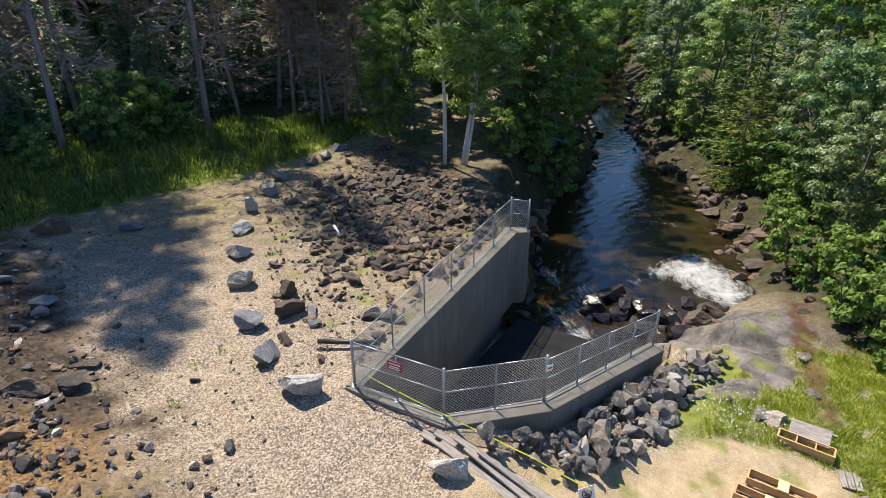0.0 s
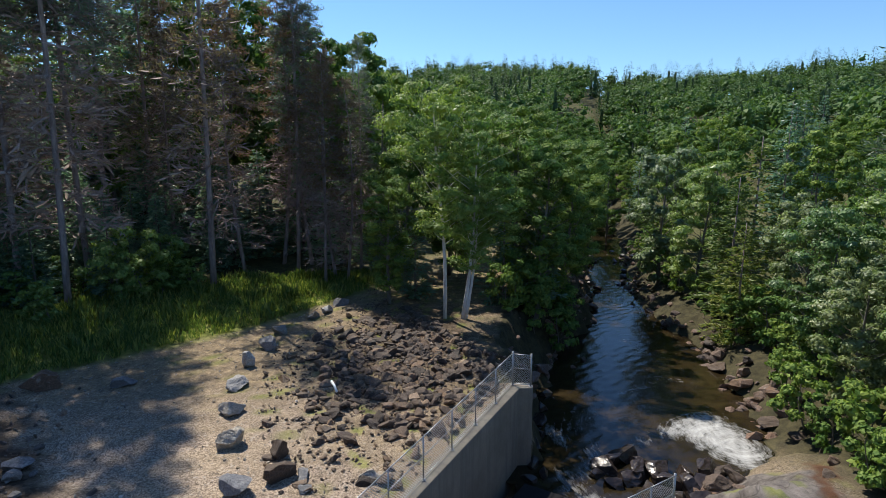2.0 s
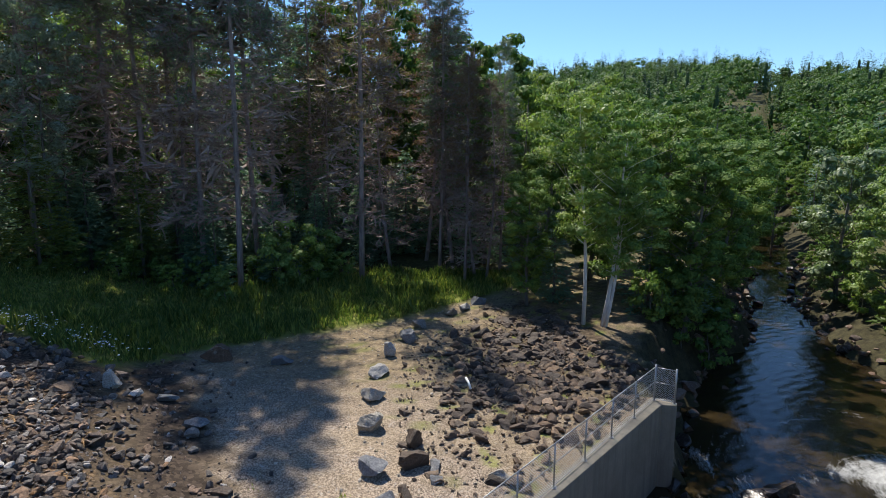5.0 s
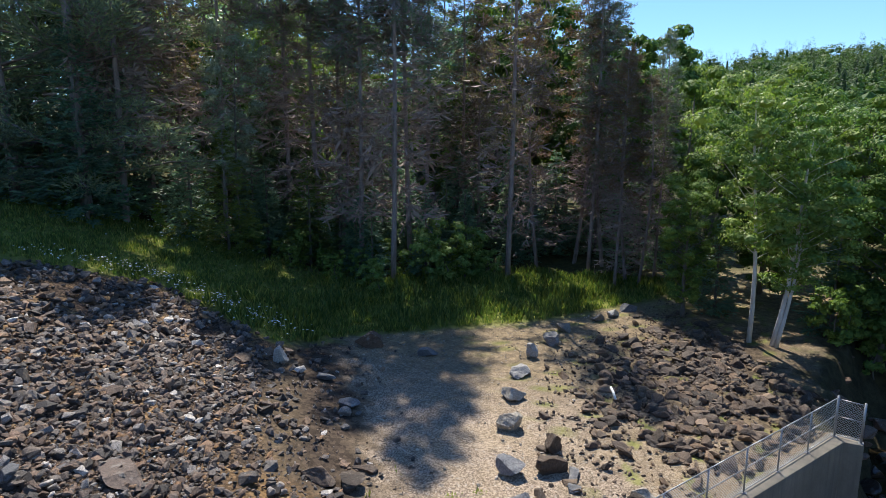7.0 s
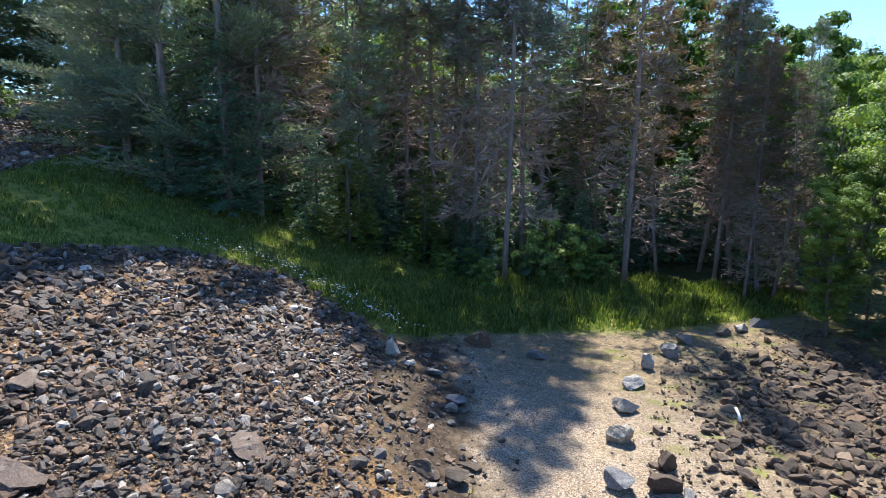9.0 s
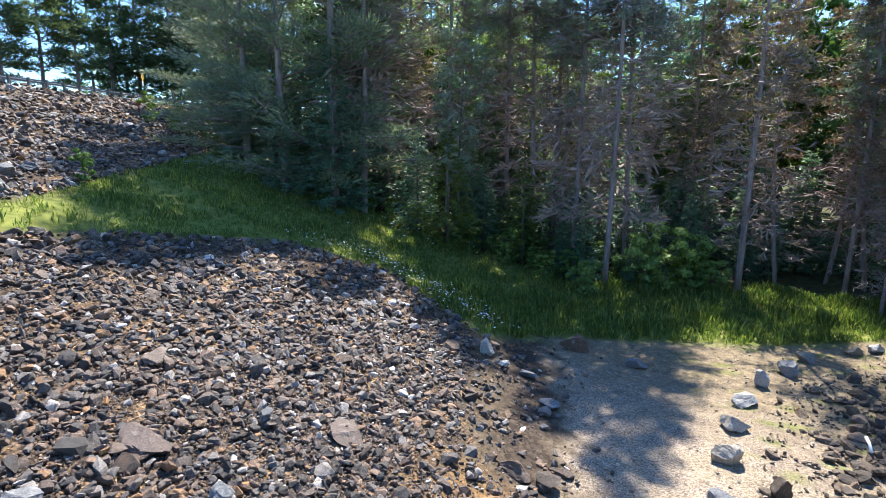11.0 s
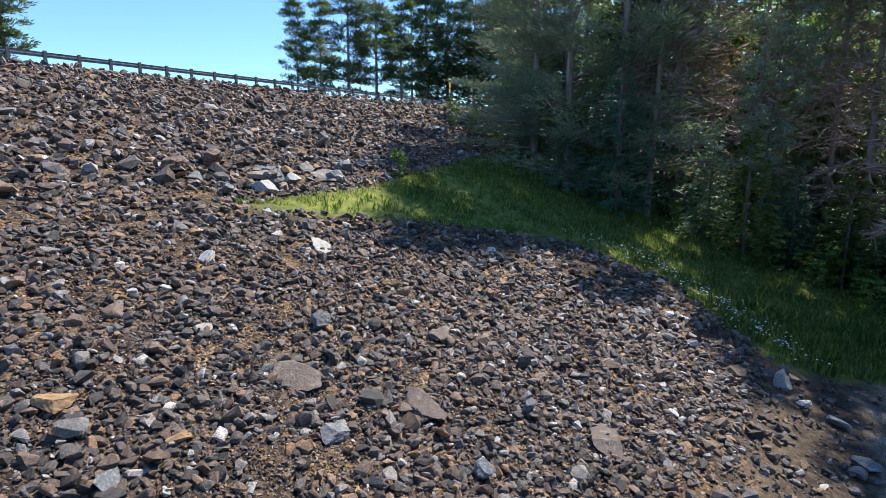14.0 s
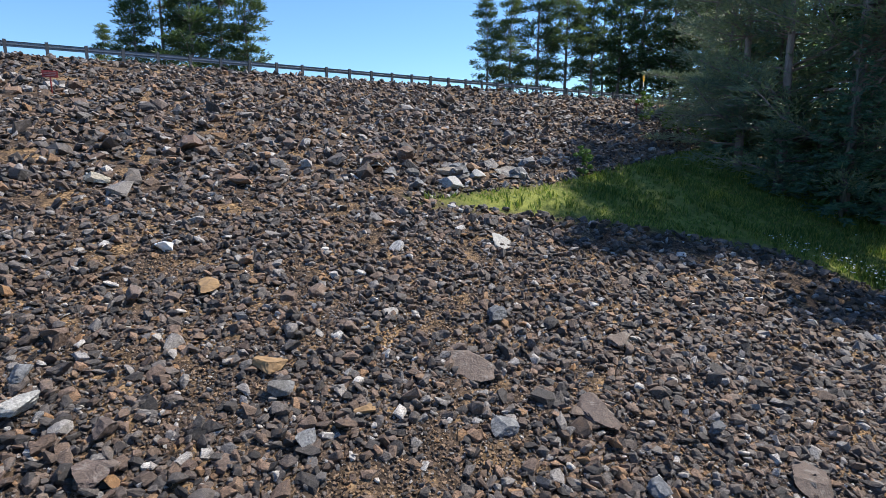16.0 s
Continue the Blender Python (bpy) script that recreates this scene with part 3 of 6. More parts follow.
near = np.clip(1 - np.hypot(GX, GY) / 90, 0, 1)
GZ = GZ + near * 0.05 * wobble(GX, GY, 1.3, 0.5) * ~inside(CHANNEL, GX, GY)
nx, ny = len(gx), len(gy)
k = (np.arange(ny - 1)[:, None] * nx + np.arange(nx - 1)[None]).ravel()
ground = new("ground", tri_mesh("ground", np.stack([GX, GY, GZ], -1).reshape(-1, 3),
                                np.concatenate([np.stack([k, k + 1, k + nx + 1], 1), np.stack([k, k + nx + 1, k + nx], 1)]), M["ground"], True))
tagged(ground, "tan gravel pad, grassy verge, forest soil and sandy bank", "ground", kind="structure")

gs = GX * DAM_N[0] + GY * DAM_N[1]
gq = GX * FOREST_N[0] + GY * FOREST_N[1]
gb, gside = river_side(GX, GY)
jag = 0.5 * wobble(GX, GY, 2.0) + 0.4 * wobble(GX, GY, 0.9, 3.0)
gin = inside(GRASS, GX, GY)
gd, _ = edge_distance(GRASS, GX, GY, True)
grass_m = np.clip(0.5 + (np.where(gin, gd, -gd) + 0.5 * jag) / 0.9, 0, 1) * np.clip((39.5 - gq) / 3, 0, 1)
rip_m = np.clip((0.6 - gs + 1.2 * jag) / 1.8, 0, 1) * (gs > CREST_S - 0.5) * (1 - grass_m) * ((gq < 37) | ((gs < -22) & (gq < 64)))
toe_m = np.clip((2.3 - gs + 1.3 * jag) / 1.6, 0, 0.92) * (gs > -3)
# Masks for dark soil, spread to paint tree shade on toe and bank
toe_soil_shade = np.clip((2.2 - gs + 1.1 * jag) / 1.2, 0, 1) * (gs > -3) * np.clip((GY - 8.4 + jag) / 1.2, 0, 1)
mound_soil_shade = np.clip(1.25 - np.hypot((GX + 0.9) / 3.6, (GY - 25) / 7.0) + 0.45 * jag, 0, 0.85) * (gb > 0.2)
mound_m = np.clip(1.45 - np.hypot((GX + 1.2) / 4.6, (GY - 25) / 9.5) + 0.25 * jag, 0, 1) * (gb > 0.2)
right_m = np.clip((GX - 3.2) / 1.0, 0, 1) * (GX < 30) * np.clip((14.8 - 0.06 * GX - GY * 0.98) / 1.2 + 0.7 * jag, 0, 1) * (gq < 20)
SAND = np.array([(0.2, 8.9), (2.5, 8.6), (4.5, 9.3), (5.8, 10.0), (6.8, 9.95), (7.7, 9.6), (8.7, 8.9), (8.2, 7.0), (7.0, 2.0), (0.5, 2.0), (0.2, 7.0)])
sd_, _ = edge_distance(SAND, GX, GY, True)
sand_m = np.clip(0.5 + (np.where(inside(SAND, GX, GY), sd_, -sd_) + 0.25 * jag) / 0.5, 0, 1)
slab_m, red_m, lush_m = bank_cover(GX, GY)
slab_m, red_m = slab_m * (GX > 6.3), red_m * (GX > 6)
pad_m = np.clip((1.5 + gs) / 1.5, 0, 1) * (1 - grass_m) * np.clip((39 - gq) / 3, 0, 1) * (gb > 0.3) * np.clip((40 - GX * 3) / 10, 0, 1) * (gs > -8) * np.clip((gb - 2.2 + jag) / 1.2 + (GY < 20.3) * 9, 0, 1)
tuft_m = np.clip((wobble(GX, GY, 1.7, 5.0) - 0.45) * 3, 0, 0.7) * np.clip((gs - 6.0) / 2, 0, 1) * (gq < 33)
under_m = np.clip((gb - 2.5 + jag) / 1.5, 0, 0.7) * np.clip((GY - 15 + (GX - 14)) / 4, 0, 1) * (GX > 12) * (gside > 0)
under_m = 0.25 * np.maximum(under_m, np.clip((GY - 30.5 + jag) / 2, 0, 0.6) * (gside < 0) * (gb > 1.5))
right_grass = lush_m * (1 - sand_m) * (gq < 20) * (gb > 0.3)
rusty = np.clip((1.0 - np.hypot((GX + 8.0) / 2.3, (GY - 7.9) / 2.1) + 0.3 * jag) / 0.5, 0, 0.85) * np.clip((1.5 - gs + 0.7 * jag) / 0.8, 0, 1)
for name, chans in (("cover", (pad_m, np.maximum(np.maximum(grass_m, tuft_m * pad_m), np.maximum(right_grass, under_m)), rip_m)), ("cover_b", (slab_m, sand_m, np.maximum(np.maximum(mound_m, toe_m), np.clip((GY - 15 + 2 * jag) / 7, 0, 0.75)) * pad_m)), ("cover_c", (red_m, rusty, np.maximum(toe_soil_shade, mound_soil_shade) * pad_m))):
    col = ground.data.color_attributes.new(name, "FLOAT_COLOR", "POINT")
    col.data.foreach_set("color", np.stack([*chans, np.ones_like(GX)], -1).astype(np.float32).ravel())

# river surface: follows the channel, with white water where it drops
wx, wy = np.arange(-2, 46, 0.3), np.concatenate([np.arange(12, 48, 0.3), np.arange(48, 155, 1.2)])
WX, WY = np.meshgrid(wx, wy)
wb, _ = river_side(WX, WY)
WZ = np.full(WX.shape, WATER_Z) + 0.03 * wobble(WX, WY, 0.9)
keep = wb < 1.2
k = (np.arange(len(wy) - 1)[:, None] * len(wx) + np.arange(len(wx) - 1)[None])
k = k[keep[:-1, :-1] & keep[1:, 1:]]
n = len(wx)
river = new("water", tri_mesh("water", np.stack([WX, WY, WZ], -1).reshape(-1, 3), np.concatenate([np.stack([k, k + 1, k + n + 1], 1), np.stack([k, k + n + 1, k + n], 1)]), M["water"], True))
tagged(river, "dark brown stream with white foam below the outlet", "river", kind="structure")


def blob(cx, cy, ax, ay, turn):
    c, s = math.cos(radians(turn)), math.sin(radians(turn))
    u, v = (WX - cx) * c + (WY - cy) * s, -(WX - cx) * s + (WY - cy) * c
    return np.clip(1.35 - np.hypot(u / ax, v / ay), 0, 1)


FOAM = np.array([(10.2, 23.5), (12.0, 24.2), (12.9, 21.8), (13.0, 19.6), (11.9, 18.2), (10.8, 18.2), (10.1, 19.2), (9.5, 20.6), (8.1, 21.2), (8.6, 22.2)])
fd, _ = edge_distance(FOAM, WX, WY, True)
main = np.clip(0.34 + 0.50 * np.where(inside(FOAM, WX, WY), fd, -fd) / 0.9 + 0.1 * wobble(WX, WY, 1.1), 0, 1)
foam_m = np.max([main, 0.72 * blob(4.9, 16.9, 1.0, 0.7, 50), 0.55 * blob(4.6, 18.2, 1.0, 1.5, 15), 0.62 * blob(5.6, 19.6, 0.6, 1.8, -20), 0.45 * blob(5.6, 22.5, 0.9, 3.0, -20), 0.75 * blob(4.6, 21.4, 0.5, 1.6, 10), 0.55 * blob(9.5, 26, 2.0, 0.5, 30), 0.55 * blob(11.5, 27, 1.5, 0.5, -20),
                 0.5 * blob(8.0, 20.9, 1.6, 0.7, 20), 0.5 * blob(12.9, 41, 1.6, 1.0, 0), 0.4 * blob(11.5, 32, 1.2, 4.0, 10), 0.4 * blob(17, 58, 2, 4, 0)], axis=0)
col = river.data.color_attributes.new("cover", "FLOAT_COLOR", "POINT")
col.data.foreach_set("color", np.stack([foam_m, np.clip((WY - 18) / 5, 0, 1), np.hypot(WX - 11.6, WY - 20.6) / 10, np.ones_like(foam_m)], -1).astype(np.float32).ravel())


# ---- concrete outlet ----
def prism(poly, z0, z1, mat):
    """A block over a plan polygon (counter-clockwise); z1 may be a list of heights."""
    n = len(poly)
    tops = z1 if isinstance(z1, (list, tuple)) else [z1] * n
    me = bpy.data.meshes.new("block")
    me.from_pydata([(x, y, z0) for x, y in poly] + [(x, y, z) for (x, y), z in zip(poly, tops)], [],
                   [tuple(range(n))[::-1], tuple(range(n, 2 * n))] + [(i, (i + 1) % n, n + (i + 1) % n, n + i) for i in range(n)])
    me.materials.append(mat)
    return me


def bevelled(ob, width=0.02):
    md = ob.modifiers.new("bevel", "BEVEL")
    md.width, md.segments, md.limit_method = width, 2, "ANGLE"
    return ob


F1, F2, F3, F4, FC, FE = (np.array(p) for p in ((-2.02, 10.40, 0.02), (0.03, 9.38, 0.02), (2.24, 9.86, 0.02), (6.02, 13.42, -1.0), (2.53, 19.43, 0.02), (3.17, 19.28, 0.02)))
outlet = thing("outlet_structure", pose(0, 0, 0), "weathered grey concrete outlet with two wing walls around a sunken apron", "dam outlet")
for name, poly, z1 in (
        ("wing_wall", [(-1.86, 10.36), (2.74, 19.12), (3.24, 19.16), (3.24, 19.62), (2.45, 19.66), (-2.24, 10.42)], 0.02),
        ("head_wall", [(-2.26, 10.36), (0.05, 9.06), (0.12, 9.44), (-1.84, 10.43)], 0.018),
        ("wing_wall", [(0.06, 9.055), (2.36, 9.56), (2.20, 9.99), (0.12, 9.45)], 0.022),
        ("wing_wall", [(2.365, 9.565), (6.28, 13.22), (6.02, 13.62), (2.205, 9.995)], [0.02, -1.0, -1.0, 0.02])):
    bevelled(part(name, prism(poly, -3.7, z1, M["concrete"]), None, outlet))
part("apron", prism([(-1.9, 10.5), (0.1, 9.5), (2.2, 10.0), (6.0, 13.6), (4.98, 16.32), (2.80, 17.65)], -3.7, -2.78, M["wetshadeslab"]), None, outlet, "wet concrete apron, its colour darkened for the shade between the walls")


def rod(a, b, r, sides=8):
    g = Geo()
    g.tube([a, b], [r, r], sides)
    return g


def chain_link(a, b, h, gap=0.055):
    """Crossed wires between two posts; a and b are the feet."""
    a, b = np.array(a, float), np.array(b, float)
    g = Geo()
    v = b - a
    L = np.linalg.norm(v[:2])
    at = lambda u, w: a + v * (u / L) + np.array((0, 0, w))
    V, T = [], []
    for sgn in (1, -1):
        for u0 in np.arange(-h, L, gap * 1.414):
            lo, hi = max(0.0, u0), min(L, u0 + h)
            if hi - lo < 0.02:
                continue
            p = at(lo if sgn > 0 else L - lo, 0.04 + (lo - u0) * (h - 0.06) / h)
            q = at(hi if sgn > 0 else L - hi, 0.04 + (hi - u0) * (h - 0.06) / h)
            d = (q - p) / np.linalg.norm(q - p)
            side = np.cross(d, (v[1] / L, -v[0] / L, 0)) * 0.0048
            k = len(V)
            V += [p - side, p + side, q + side, q - side]
            T += [(k, k + 1, k + 2), (k, k + 2, k + 3)]
    g.add(V, T)
    return g


def fence_run(fence, a, b, bays, h=1.2, ends=(True, True)):
    a, b = np.array(a), np.array(b)
    up = np.array((0, 0, 1.0))
    feet = [a + (b - a) * i / bays for i in range(bays + 1)]
    for i, p in enumerate(feet):
        last = i in (0, bays)
        if (i == 0 and not ends[0]) or (i == bays and not ends[1]):
            continue
        post = part("post", rod(p - up * 0.02, p + up * (h + (0.06 if last else 0.0)), 0.034 if last else 0.022, 10), M["galv"], fence, smooth=True)
        flange = Geo()
        flange.box((0.14, 0.14, 0.015), pose(*(p + up * 0.008)))
        part("base_plate", flange, M["galv"], post)
    for i, (p, q) in enumerate(zip(feet, feet[1:])):
        part("chain_link_mesh", chain_link(p, q, h), M["wire"], fence)
        for z in (0.06, 0.55 * h, h):
            part("rail", rod(p + up * z, q + up * z, 0.015), M["galv"], fence, smooth=True)


fence = thing("chain_link_fence", pose(0, 0, 0), "galvanized chain-link fence on top of the concrete walls", "fence")
fence_run(fence, F1, FC, 6, 1.22)
fence_run(fence, FC, FE, 1, 1.18, (False, True))
fence_run(fence, F1, F2, 2, 1.22, (False, True))
fence_run(fence, F2, F3, 2, 1.20, (False, True))
fence_run(fence, F3, F4, 4, 1.14, (False, True))


# ---- rocks ----
def rock_template(rng, flat=0.5, n=15):
    """A broken stone: the hull of uneven points on a squarish slab."""
    half = np.array((0.5, 0.5 * rng.uniform(0.55, 0.9), 0.5 * flat))
    skew = rng.normal(0, 0.22, 3)
    pts = []
    for k in range(n):
        z = 1 - 2 * (k + 0.5) / n
        a = 2.39996 * k + rng.normal(0, 0.45)
        v = np.array((math.sqrt(1 - z * z) * math.cos(a), math.sqrt(1 - z * z) * math.sin(a), z))
        v = np.sign(v) * np.abs(v) ** 0.6 * rng.uniform(0.78, 1.08)
        pts.append(v * half + np.array((skew[0] * v[2], skew[1] * v[2], skew[2] * v[0])) * 0.25)
    bm = bmesh.new()
    for v in pts:
        bm.verts.new(v)
    bmesh.ops.convex_hull(bm, input=bm.verts[:])
    bmesh.ops.delete(bm, geom=[v for v in bm.verts if not v.link_faces], context="VERTS")
    bm.verts.index_update()
    bmesh.ops.triangulate(bm, faces=bm.faces[:])
    V = np.array([v.co[:] for v in bm.verts])
    T = np.array([[v.index for v in f.verts] for f in bm.faces])
    bm.free()
    return V, T


def rough_rock(rng, level, flat, cuts=15, rough=0.05):
    """An icosphere cut down by random planes and roughened."""
    bm = bmesh.new()
    bmesh.ops.create_icosphere(bm, subdivisions=level, radius=1.0)
    V = np.array([v.co[:] for v in bm.verts])
    T = np.array([[v.index for v in f.verts] for f in bm.faces])
    bm.free()
    for _ in range(cuts):
        n = rng.normal(size=3)
        n /= np.linalg.norm(n)
        over = np.clip(V @ n - rng.uniform(0.34, 0.78), 0, None)
        V = V - over[:, None] * n
    off = Vector(rng.uniform(-50, 50, 3))
    push = np.array([noise.noise(Vector(v) * 1.7 + off) + 0.5 * noise.noise(Vector(v) * 4.5 + off) + 0.3 * noise.noise(Vector(v) * 9 + off) for v in V])
    V = V * (1 + rough * 2.2 * push[:, None]) * (0.62, 0.62 * rng.uniform(0.62, 0.9), 0.62 * flat)
    return V, T


rk = np.random.default_rng(5)


ROCKS = [rock_template(rk, rk.uniform(0.26, 0.66), int(rk.integers(12, 17))) for _ in range(48)]
CHIPS = [rock_template(rk, rk.uniform(0.25, 0.65), int(rk.integers(8, 10))) for _ in range(24)]


def turn_matrices(rng, n, tilt):
    """Random turns about the upright, leaning by up to tilt radians."""
    a, b, c = rng.uniform(0, 6.283, n), rng.normal(0, tilt, n), rng.normal(0, tilt, n)
    ca, sa, cb, sb, cc, sc = np.cos(a), np.sin(a), np.cos(b), np.sin(b), np.cos(c), np.sin(c)
    o, z = np.ones(n), np.zeros(n)
    Rz = np.array([[ca, -sa, z], [sa, ca, z], [z, z, o]]).transpose(2, 0, 1)
    Rx = np.array([[o, z, z], [z, cb, -sb], [z, sb, cb]]).transpose(2, 0, 1)
    Ry = np.array([[cc, z, sc], [z, o, z], [-sc, z, cc]]).transpose(2, 0, 1)
    return Rx @ Ry @ Rz


def rock_field(X, Y, size, rng, tilt=0.45, sink=0.12, shapes=ROCKS):
    g = Geo()
    Zs = height(X, Y) + size * (sink + rng.uniform(-0.12, 0.16, len(X)))
    R = turn_matrices(rng, len(X), tilt) * size[:, None, None]
    which = rng.integers(0, len(shapes), len(X))
    for t, (V, T) in enumerate(shapes):
        i = np.flatnonzero(which == t)
        if not len(i):
            continue
        W = np.einsum("nij,vj->nvi", R[i], V) + np.stack([X[i], Y[i], Zs[i]], 1)[:, None]
        g.add(W.reshape(-1, 3), (T[None] + (np.arange(len(i)) * len(V))[:, None, None]).reshape(-1, 3))
    return g


def dam_stones(rng, cell, lo, hi, power, nearest, reach, gaps, top=CREST_S + 0.3, low=1.2, soil=False):
    """Places on the stone-covered face of the dam, about one to a cell, with thin patches where the soil shows."""
    s, a = np.meshgrid(np.arange(top, low, cell), np.arange(-42, 58, cell))
    s, a = (v.ravel() + rng.uniform(-0.62, 0.62, v.size) * cell for v in (s, a))
    X, Y = s * DAM_N[0] + a * DAM_U[0], s * DAM_N[1] + a * DAM_U[1]
    n = len(X)
    q = X * FOREST_N[0] + Y * FOREST_N[1]
    bearing, away_ = np.degrees(np.arctan2(X, Y)), np.hypot(X, Y)
    edge = away_ * rng.uniform(0.9, 1.1, n)
    ok = ~inside(GRASS, X, Y) & ((q < 36) | ((s < -22) & (q < 62))) & (edge < reach) & (edge > nearest)
    ok &= s < -0.1 + 0.9 * wobble(X, Y, 3.0) + 1.6 * rng.uniform(size=n) ** 4
    ok &= (s < -1.6 + 0.8 * wobble(X, Y, 2.3, 2.0)) | (rng.uniform(size=n) < 0.3)
    ok &= (bearing > -143) & (bearing < -20) & (away_ > 7.0)
    patch = wobble(X, Y, 4.5, 1.7) + 0.8 * wobble(X, Y, 1.7, 0.3) + 0.5 * wobble(X, Y, 0.9, 2.0) - 0.32 - 0.7 * np.clip((Y - 0.5) / 4, 0, 1) * (away_ < 22)
    keep = np.clip(4.0 * patch, 0, 1) if soil else np.clip(1.0 - gaps * 3.0 * np.clip(patch, 0, 1), 0.14, 1)
    ok &= rng.uniform(size=n) < keep
    return X[ok], Y[ok], lo + (hi - lo) * rng.uniform(size=ok.sum()) ** power


rg = np.random.default_rng(11)
riprap = thing("riprap", pose(0, 0, 0), "dark grey and rust-brown angular riprap covering the dam face", "riprap", kind="stuff")
for cell, lo, hi, power, nearest, reach, gaps, shapes, top, low in (
        (0.138, 0.11, 0.36, 2.2, 0, 21, 0.8, ROCKS, CREST_S, 1.2), (0.95, 0.32, 0.58, 2.4, 0, 24, 0.4, ROCKS, CREST_S, 0.5), (0.088, 0.05, 0.13, 1.4, 0, 15, 0.1, CHIPS, CREST_S, 1.2),
        (0.225, 0.17, 0.54, 2.4, 20, 44, 0.75, CHIPS, CREST_S + 0.3, 1.2), (1.05, 0.45, 0.95, 2.2, 20, 48, 0.3, ROCKS, -33.0, -20.0), (0.38, 0.26, 0.70, 2.2, 43, 99, 0.5, CHIPS, CREST_S + 0.3, 1.2)):
    part("stones", rock_field(*dam_stones(rg, cell, lo, hi, power, nearest, reach, gaps, top, low), rg, 0.48, 0.14, shapes), M["riprap"], riprap)["kind"] = "stuff"
part("gravel", rock_field(*dam_stones(rg, 0.085, 0.035, 0.11, 1.6, 0, 19, 0, CREST_S, 1.0, True), rg, 0.48, 0.14, CHIPS), M["soilgravel"], riprap, "rust-brown gravel between the stones")["kind"] = "stuff"


BOULDERS = [rough_rock(rk, 4, rk.uniform(0.7, 0.95), 13, 0.07) for _ in range(20)]


def single_rock(x, y, size, turn, tmpl, squash=1.0, mat="boulder", label="pale grey angular boulder on the gravel", group="boulders along the pad", z=None, lean=0.0, name="boulder", lie=False):
    bm = bmesh.new()
    V, T = BOULDERS[tmpl % len(BOULDERS)]
    vs = [bm.verts.new(v * (1, 1, squash) * size) for v in V]
    for t in T:
        bm.faces.new([vs[i] for i in t])
    low = min(v.co.z for v in bm.verts)
    me = bpy.data.meshes.new(name)
    bm.to_mesh(me)
    bm.free()
    me.materials.append(M[mat])
    ob = new(name, me)
    ob.matrix_world = pose(x, y, (ground_at(x, y) if z is None else z) - low * 0.58, lean, 0, turn)
    if lie:
        slope = Vector((DAM_N[0] * DAM_SLOPE, DAM_N[1] * DAM_SLOPE, 1.0)).to_track_quat("Z", "Y").to_matrix().to_4x4()
        ob.matrix_world = Matrix.Translation((x, y, ground_at(x, y) - low * 0.7 + 0.05)) @ slope @ pose(0, 0, 0, 0, 0, turn)
    return tagged(ob, label, "rock", group)


for x, y, size, turn, tmpl, squash, mat in (
        (-6.15, 29.0, 0.80, 20, 1, 0.8, "boulder"), (-5.66, 30.5, 0.95, 70, 2, 0.75, "slate"), (-6.65, 28.0, 0.78, 100, 3, 0.8, "slate"), (-7.52, 25.4, 0.92, 50, 4, 0.85, "slate"), (-7.72, 23.4, 0.95, 150, 5, 0.9, "slate"),
        (-7.74, 21.4, 0.95, 35, 6, 0.95, "boulder"), (-7.47, 19.5, 0.84, 80, 7, 0.95, "boulder"), (-6.89, 17.3, 0.80, 120, 8, 1.15, "boulder"), (-6.11, 15.25, 0.84, 10, 9, 1.0, "boulder"),
        (-5.24, 12.92, 0.84, 60, 10, 1.05, "slate"), (-4.38, 11.5, 0.82, 140, 11, 1.15, "slate"), (-3.13, 10.3, 1.08, 0, 12, 0.8, "boulder"),
        (-4.29, 13.65, 0.85, 30, 13, 0.95, "darkrock"), (-4.62, 14.7, 0.80, 75, 15, 0.9, "darkrock"), (-3.70, 13.7, 0.66, 110, 16, 0.6, "slate"), (-3.52, 13.0, 0.50, 40, 17, 0.5, "slate"), (-1.91, 13.7, 0.60, 10, 18, 0.6, "boulder")):
    single_rock(x, y, size, turn, tmpl, squash, mat, {"boulder": "pale grey angular boulder on the gravel", "slate": "blue-grey angular boulder on the gravel", "darkrock": "dark brown broken boulder on the bank"}[mat])
for x, y, size, turn, tmpl, mat in ((-11.59, 19.55, 0.85, 20, 14, "slate"), (-14.3, 19.3, 1.5, 40, 15, "redrock"), (-8.52, 11.0, 0.62, 20, 16, "darkrock"), (-8.32, 10.1, 0.90, 60, 17, "darkrock"),
                                    (-9.04, 9.85, 0.95, 10, 18, "darkrock"), (-11.32, 13.7, 0.80, 10, 19, "slate"), (-8.37, 8.3, 0.65, 80, 3, "rust"), (-13.2, 15.0, 0.7, 15, 5, "slate"), (-15.6, 13.1, 0.8, 70, 8, "darkrock")):
    single_rock(x, y, size, turn, tmpl, 0.6, mat, {"slate": "blue-grey rock lying on the gravel", "redrock": "flat brown slab at the edge of the grass", "rust": "rust-stained rock at the foot of the dam slope", "darkrock": "dark brown rock lying at the foot of the dam slope"}[mat], "rocks by the slope", name="rock")

# stones on the bank between pad and wall
mx, my = rg.uniform(-7.5, 3, 9000), rg.uniform(11, 36, 9000)
wall_side = (mx + 1.9) * 0.893 - (my - 10.6) * 0.45
dense = np.clip(1.0 - np.hypot((mx + 1.6) / 4.4, (my - 22) / 8.5), 0, 1)
okm = (wall_side < -0.4) & (rg.uniform(size=9000) < 0.03 + 1.9 * dense * np.clip(0.6 + wobble(mx, my, 2.6, 4.0), 0.1, 1)) & (mx > np.interp(my, [11, 22, 29, 36], [-4.2, -7.2, -5.4, -4.0])) & (mx < np.interp(my, [11, 19.5, 23, 35], [9, 9, 1.8, -4.6]))
